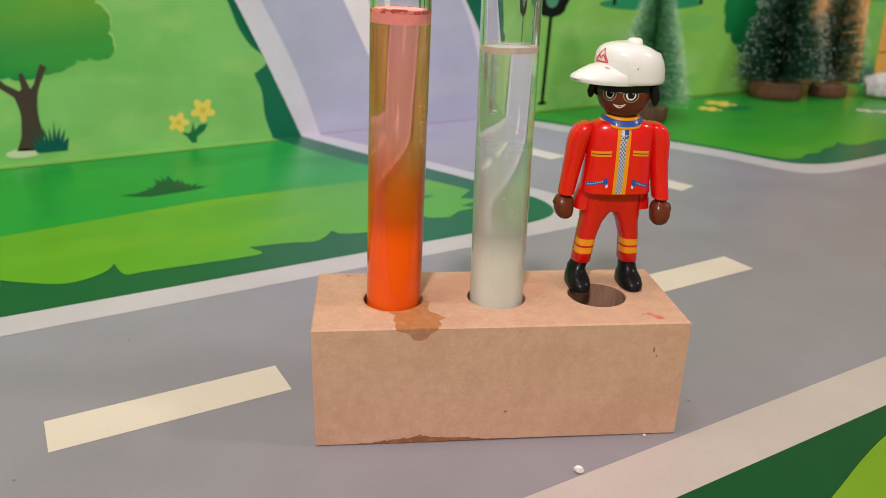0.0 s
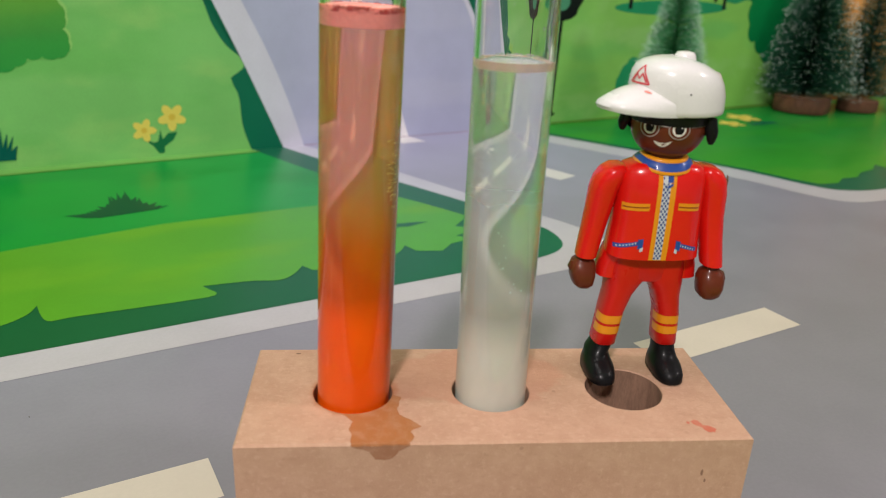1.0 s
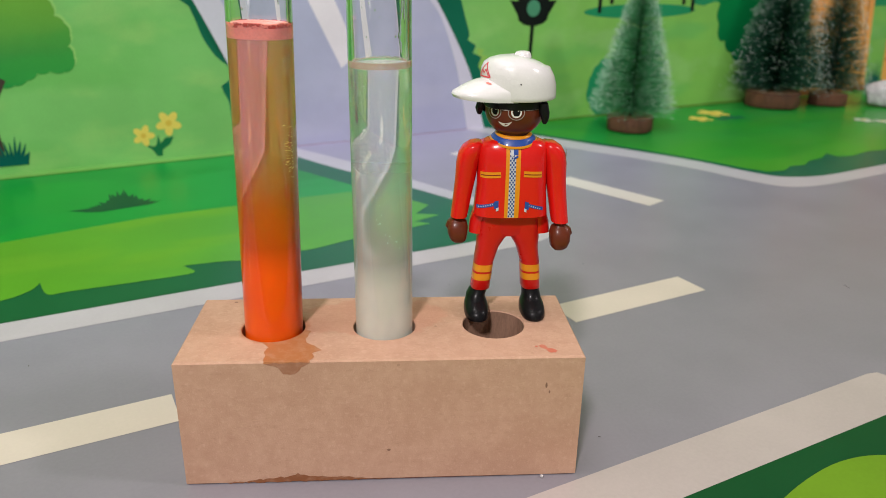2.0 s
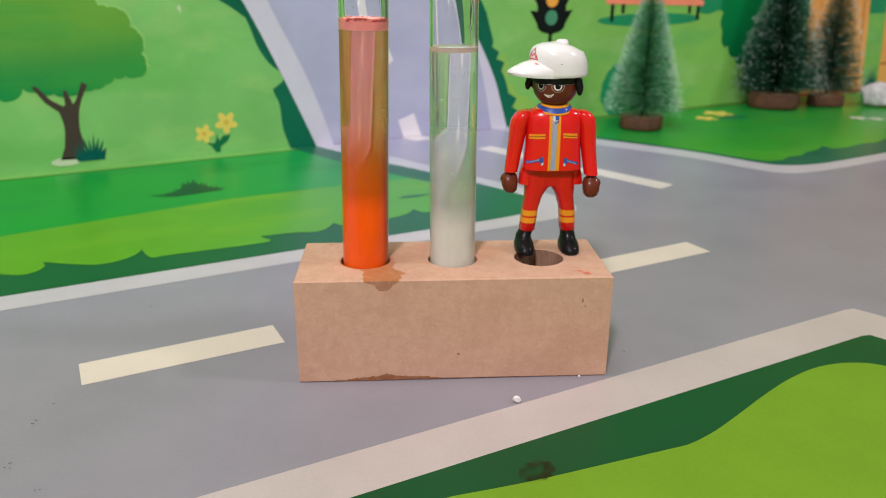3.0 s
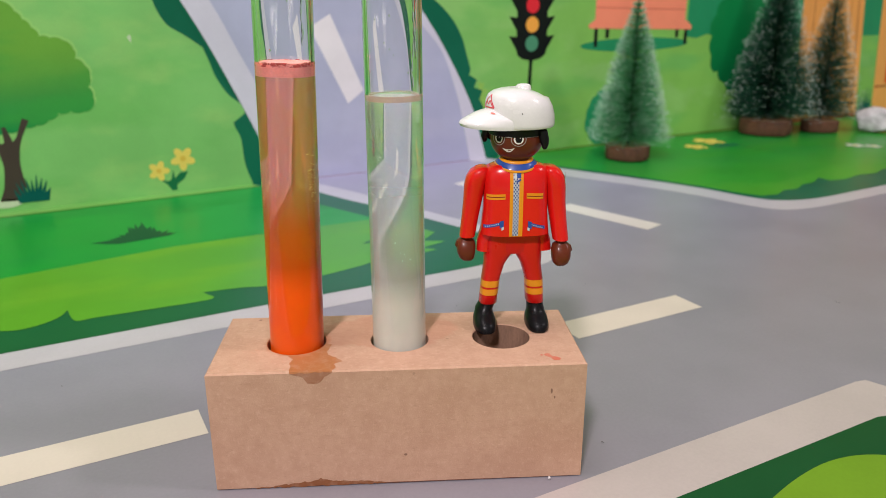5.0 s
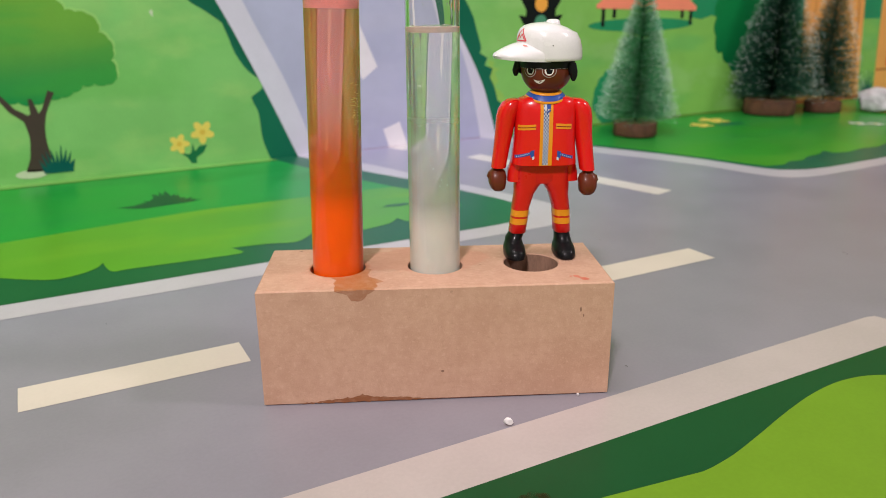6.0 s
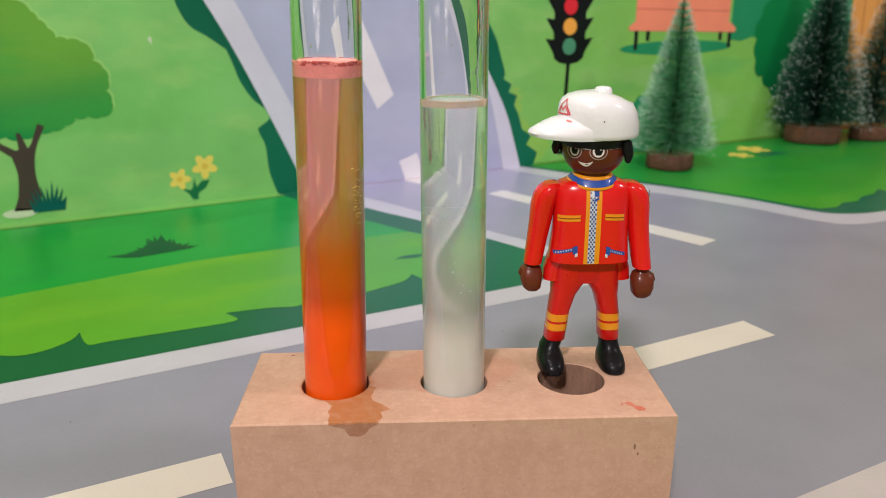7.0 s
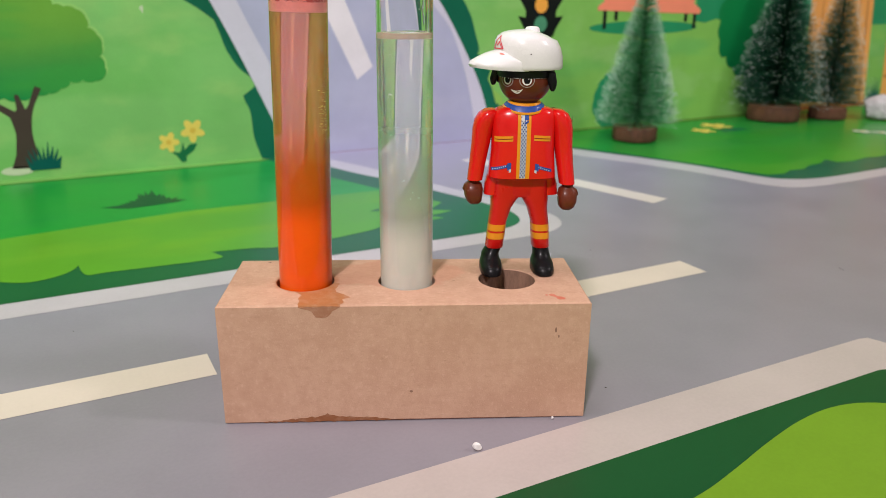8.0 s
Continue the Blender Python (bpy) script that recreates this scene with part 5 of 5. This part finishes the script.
    bmesh.ops.recalc_face_normals(bm, faces=[f for f in bm.faces if f.material_index != ix("white")])
    bmesh.ops.recalc_face_normals(bm, faces=[f for f in bm.faces if f.material_index == ix("white")])
    return bm


figure = link_mesh("toy_figure", toy_figure(), [PL[k] for k in PLK])
figure.data.set_sharp_from_angle(angle=radians(50))
tagged(figure, "toy figure in red jacket and white cap on the rack", "toy figure")
figure.matrix_world = RACK @ pose(0.0382, 0.0292, HIGH + 0.0001, 0, 0, 0)

# ---- bottle-brush trees on wooden slices ----
BARK = mat("bark", (0.145, 0.060, 0.034), 0.8, 0.35, 120, 900, 0.8, 500, stretch=(1, 1, 0.25))
SLICE = mat("cut_wood", (0.42, 0.24, 0.13), 0.7, 0.25, 160, 900, 0.3, 700)
WIRE = mat("twisted_wire", (0.05, 0.10, 0.06), 0.45, 0.2, 300, 1200, metal=0.6)
BRISTLE = mat("green_bristle", (0.085, 0.38, 0.155), 0.5, 0.4, 90, 900)
BRISTLE_DARK = mat("dark_bristle", (0.014, 0.08, 0.045), 0.5, 0.5, 90, 900)
FROST = mat("frosted_tip", (0.68, 0.80, 0.74), 0.6, 0.2, 200, 1500)
PALE_TIP = mat("pale_green_tip", (0.60, 0.79, 0.66), 0.6, 0.3, 120, 1500)


def brush_tree(place, base_r, base_h, skirt, height, bristle, count, seed, label, turn=0, frost=0.5, tip_size=0.0003, tip_long=8.0, spread=0.15, tip_mat=FROST):
    rng = random.Random(seed)
    t = thing("brush_tree", pose(*place, 0, 0, turn), label, "toy tree", "brush trees on the lawn")
    bm, n = bmesh.new(), 40
    rows = []
    for r, z in ((0.95, 0), (1.0, 0.08), (1.0, 0.9), (0.96, 1.0)):
        rows.append([bm.verts.new((base_r * r * (1 + 0.035 * math.sin(3 * a + seed) + 0.02 * math.sin(7 * a)) * math.cos(a), base_r * r * (1 + 0.035 * math.sin(3 * a + seed) + 0.02 * math.sin(7 * a)) * math.sin(a), base_h * z)) for a in (2 * math.pi * i / n for i in range(n))])
    for a, b in zip(rows, rows[1:]):
        for i in range(n):
            bm.faces.new((a[i], a[(i + 1) % n], b[(i + 1) % n], b[i])).smooth = True
    f = bm.faces.new(rows[-1])
    f.material_index = 1
    bm.faces.new(list(reversed(rows[0])))
    part("wood_slice", bm, [BARK, SLICE], t, "round wood slice with bark")
    bm = bmesh.new()
    for k in range(2):
        prev = None
        for i in range(90):
            u = i / 89
            a = 40 * u + math.pi * k
            c = Vector((0.0007 * math.cos(a), 0.0007 * math.sin(a), base_h * 0.8 + (height - base_h * 0.8) * u))
            ring = [bm.verts.new(c + Vector((0.0006 * math.cos(b), 0.0006 * math.sin(b), 0))) for b in (2 * math.pi * j / 6 for j in range(6))]
            if prev:
                for j in range(6):
                    bm.faces.new((prev[j], prev[(j + 1) % 6], ring[(j + 1) % 6], ring[j]))
            prev = ring
    part("wire_stem", bm, WIRE, t, "twisted wire stem", True)
    verts, faces, fv, ff = [], [], [], []
    z0 = base_h + 0.004
    turns = (height - z0) / 0.0056
    for i in range(count):
        u = 1 - (1 - (i + rng.random()) / count * 0.998) ** 0.6
        level = (math.floor(u * turns) + rng.gauss(0.5, spread)) / turns
        z = z0 + (height - z0) * min(1, max(0, level))
        a = rng.uniform(0, 2 * math.pi)
        r = skirt * (1 - level) ** 0.88 * rng.uniform(0.82, 1.06) + 0.0022
        lift = rng.gauss(0.05, 0.1) + 0.35 * level
        d = Vector((math.cos(a), math.sin(a), lift)).normalized()
        side = d.cross(Vector((rng.uniform(-1, 1), rng.uniform(-1, 1), rng.uniform(-1, 1)))).normalized()
        w = rng.uniform(0.00012, 0.00024)
        root, mid, tip = Vector((0, 0, z)), Vector((0, 0, z)) + d * r * 0.6, Vector((0, 0, z + rng.gauss(0, 0.0006))) + d * r
        k = len(verts)
        verts += [root + side * w, root - side * w, mid + side * w, mid - side * w, tip]
        faces += [(k, k + 1, k + 3, k + 2), (k + 2, k + 3, k + 4)]
        if rng.random() < frost:
            s, q = rng.uniform(0.5, 1.2) * tip_size, tip - d * rng.uniform(0, r * 0.07)
            k = len(fv)
            fv += [q + d * s * 1.2, q + side * s - d * s * tip_long, q - side * s + d.cross(side) * s * 0.6 - d * s * tip_long, q - d.cross(side) * s - d * s * tip_long]
            ff += [(k, k + 1, k + 2), (k, k + 2, k + 3), (k, k + 3, k + 1), (k + 1, k + 3, k + 2)]
    for nm, v, fc, m_, lab in (("bristles", verts, faces, bristle, "fine green bristles"), ("frost", fv, ff, tip_mat, "pale frosted bristle tips")):
        me = bpy.data.meshes.new(nm)
        me.from_pydata([tuple(x) for x in v], [], fc)
        me.materials.append(m_)
        ob = new(nm, me)
        ob.parent = t
        tagged(ob, lab, kind="stuff")
    return t


brush_tree((0.403, 0.355, 0.001), 0.0206, 0.0128, 0.039, 0.147, BRISTLE, 7600, 1, "small green bottle-brush tree with frosted tips on a wood slice", 0, 0.9, 0.00017, 20.0, 0.2, PALE_TIP)
brush_tree((0.631, 0.388, 0.001), 0.0275, 0.0165, 0.054, 0.182, BRISTLE_DARK, 8500, 2, "large dark green bottle-brush tree on a wood slice", 40, 0.26, 0.00055, 1.0, 0.4)
brush_tree((0.696, 0.369, 0.001), 0.0195, 0.0125, 0.042, 0.160, BRISTLE_DARK, 3800, 3, "dark frosted bottle-brush tree on a small wood slice", 80, 0.42, 0.00055, 1.0, 0.4)

# ---- small loose things ----
ROCK = mat("grey_stone", (0.52, 0.52, 0.53), 0.75, 0.35, 90, 900, 0.8, 300)
CRUMB = mat("white_chip", (0.78, 0.77, 0.75), 0.6, 0.06, 400, 2000)


def stone(name, place, size, seed, label, material, category, turn=0.0):
    rng = random.Random(seed)
    bm = bmesh.new()
    bmesh.ops.create_icosphere(bm, subdivisions=3, radius=1)
    flats = [(Vector((rng.uniform(-1, 1), rng.uniform(-1, 1), rng.uniform(-0.6, 1))).normalized(), rng.uniform(0.5, 0.72)) for _ in range(13)]
    for v in bm.verts:
        for d, h in flats:
            over = v.co.dot(d) - h
            if over > 0:
                v.co -= d * over * 0.92
        v.co *= 1 + 0.05 * noise.noise(v.co * 3 + Vector((seed, 0, 0)))
        v.co = Vector((v.co.x * size[0], v.co.y * size[1], v.co.z * size[2]))
    low = min(v.co.z for v in bm.verts)
    for v in bm.verts:
        v.co.z -= low
    ob = link_mesh(name, bm, material)
    ob.matrix_world = pose(*place, 0, 0, turn)
    return tagged(ob, label, category)


stone("grey_rock", (0.746, 0.336, 0.0005), (0.030, 0.022, 0.016), 4, "rough grey toy rock on the printed lawn", ROCK, "rock", -30)
stone("grey_rock", (0.806, 0.333, 0.0005), (0.026, 0.020, 0.018), 6, "small rough grey toy rock on the printed lawn", ROCK, "rock", -10)
stone("white_chip", (0.0115, -0.0242, 0.0004), (0.0011, 0.0021, 0.0014), 2, "small white chip lying on the road print", CRUMB, "chip", 20)
stone("white_chip", (0.042, -0.0200, 0.0003), (0.0009, 0.0006, 0.0005), 5, "tiny white chip lying on the road print", CRUMB, "chip", 60)


def dirt():
    """Grit and hair-fine scraps scattered on the sheet."""
    rng = random.Random(21)
    bm = bmesh.new()
    spots = [(-0.1392, 0.038, 4), (-0.1329, 0.0487, 1), (-0.147, 0.015, 3), (-0.138, -0.0017, 2), (0.2542, 0.0314, 3), (0.083, 0.118, 1), (0.16, 0.11, 1), (0.07, -0.012, 1), (-0.09, 0.12, 1), (0.13, -0.05, 1)]
    for x, y, n in spots:
        for _ in range(n):
            a, r = rng.uniform(0, 6.28), rng.uniform(0.0, 0.0025)
            m = Matrix.LocRotScale((x + r * math.cos(a), y + r * math.sin(a), 0.0006), Euler((0, 0, rng.uniform(0, 3))), (rng.uniform(0.0002, 0.0006), 0.00016, 0.0001))
            bmesh.ops.create_icosphere(bm, subdivisions=1, radius=1, matrix=m)
    return bm


tagged(link_mesh("grit", dirt(), mat("grit", (0.08, 0.07, 0.06), 0.8)), "fine dark grit scattered on the printed sheet", "grit", kind="stuff")


def juice():
    m, t, nodes, links, p = tree_of("juice_film")
    p.inputs["Base Color"].default_value = (0.02, 0.022, 0.006, 1)
    p.inputs["Roughness"].default_value = 0.2
    links.new(ramp(t, grain(t, 260, 3.0).outputs[0], 0.35, 0.62, 0.05, 0.6), p.inputs["Alpha"])
    return m


bm = sheet_bm(bumps((-0.0045, -0.0605), (0.0058, 0.0046), 9, 0.1, 2), lambda x, y: (x, y, 0.00062))
tagged(link_mesh("juice_spot", bm, juice()), "dried dark juice spot on the grass print", "spot")
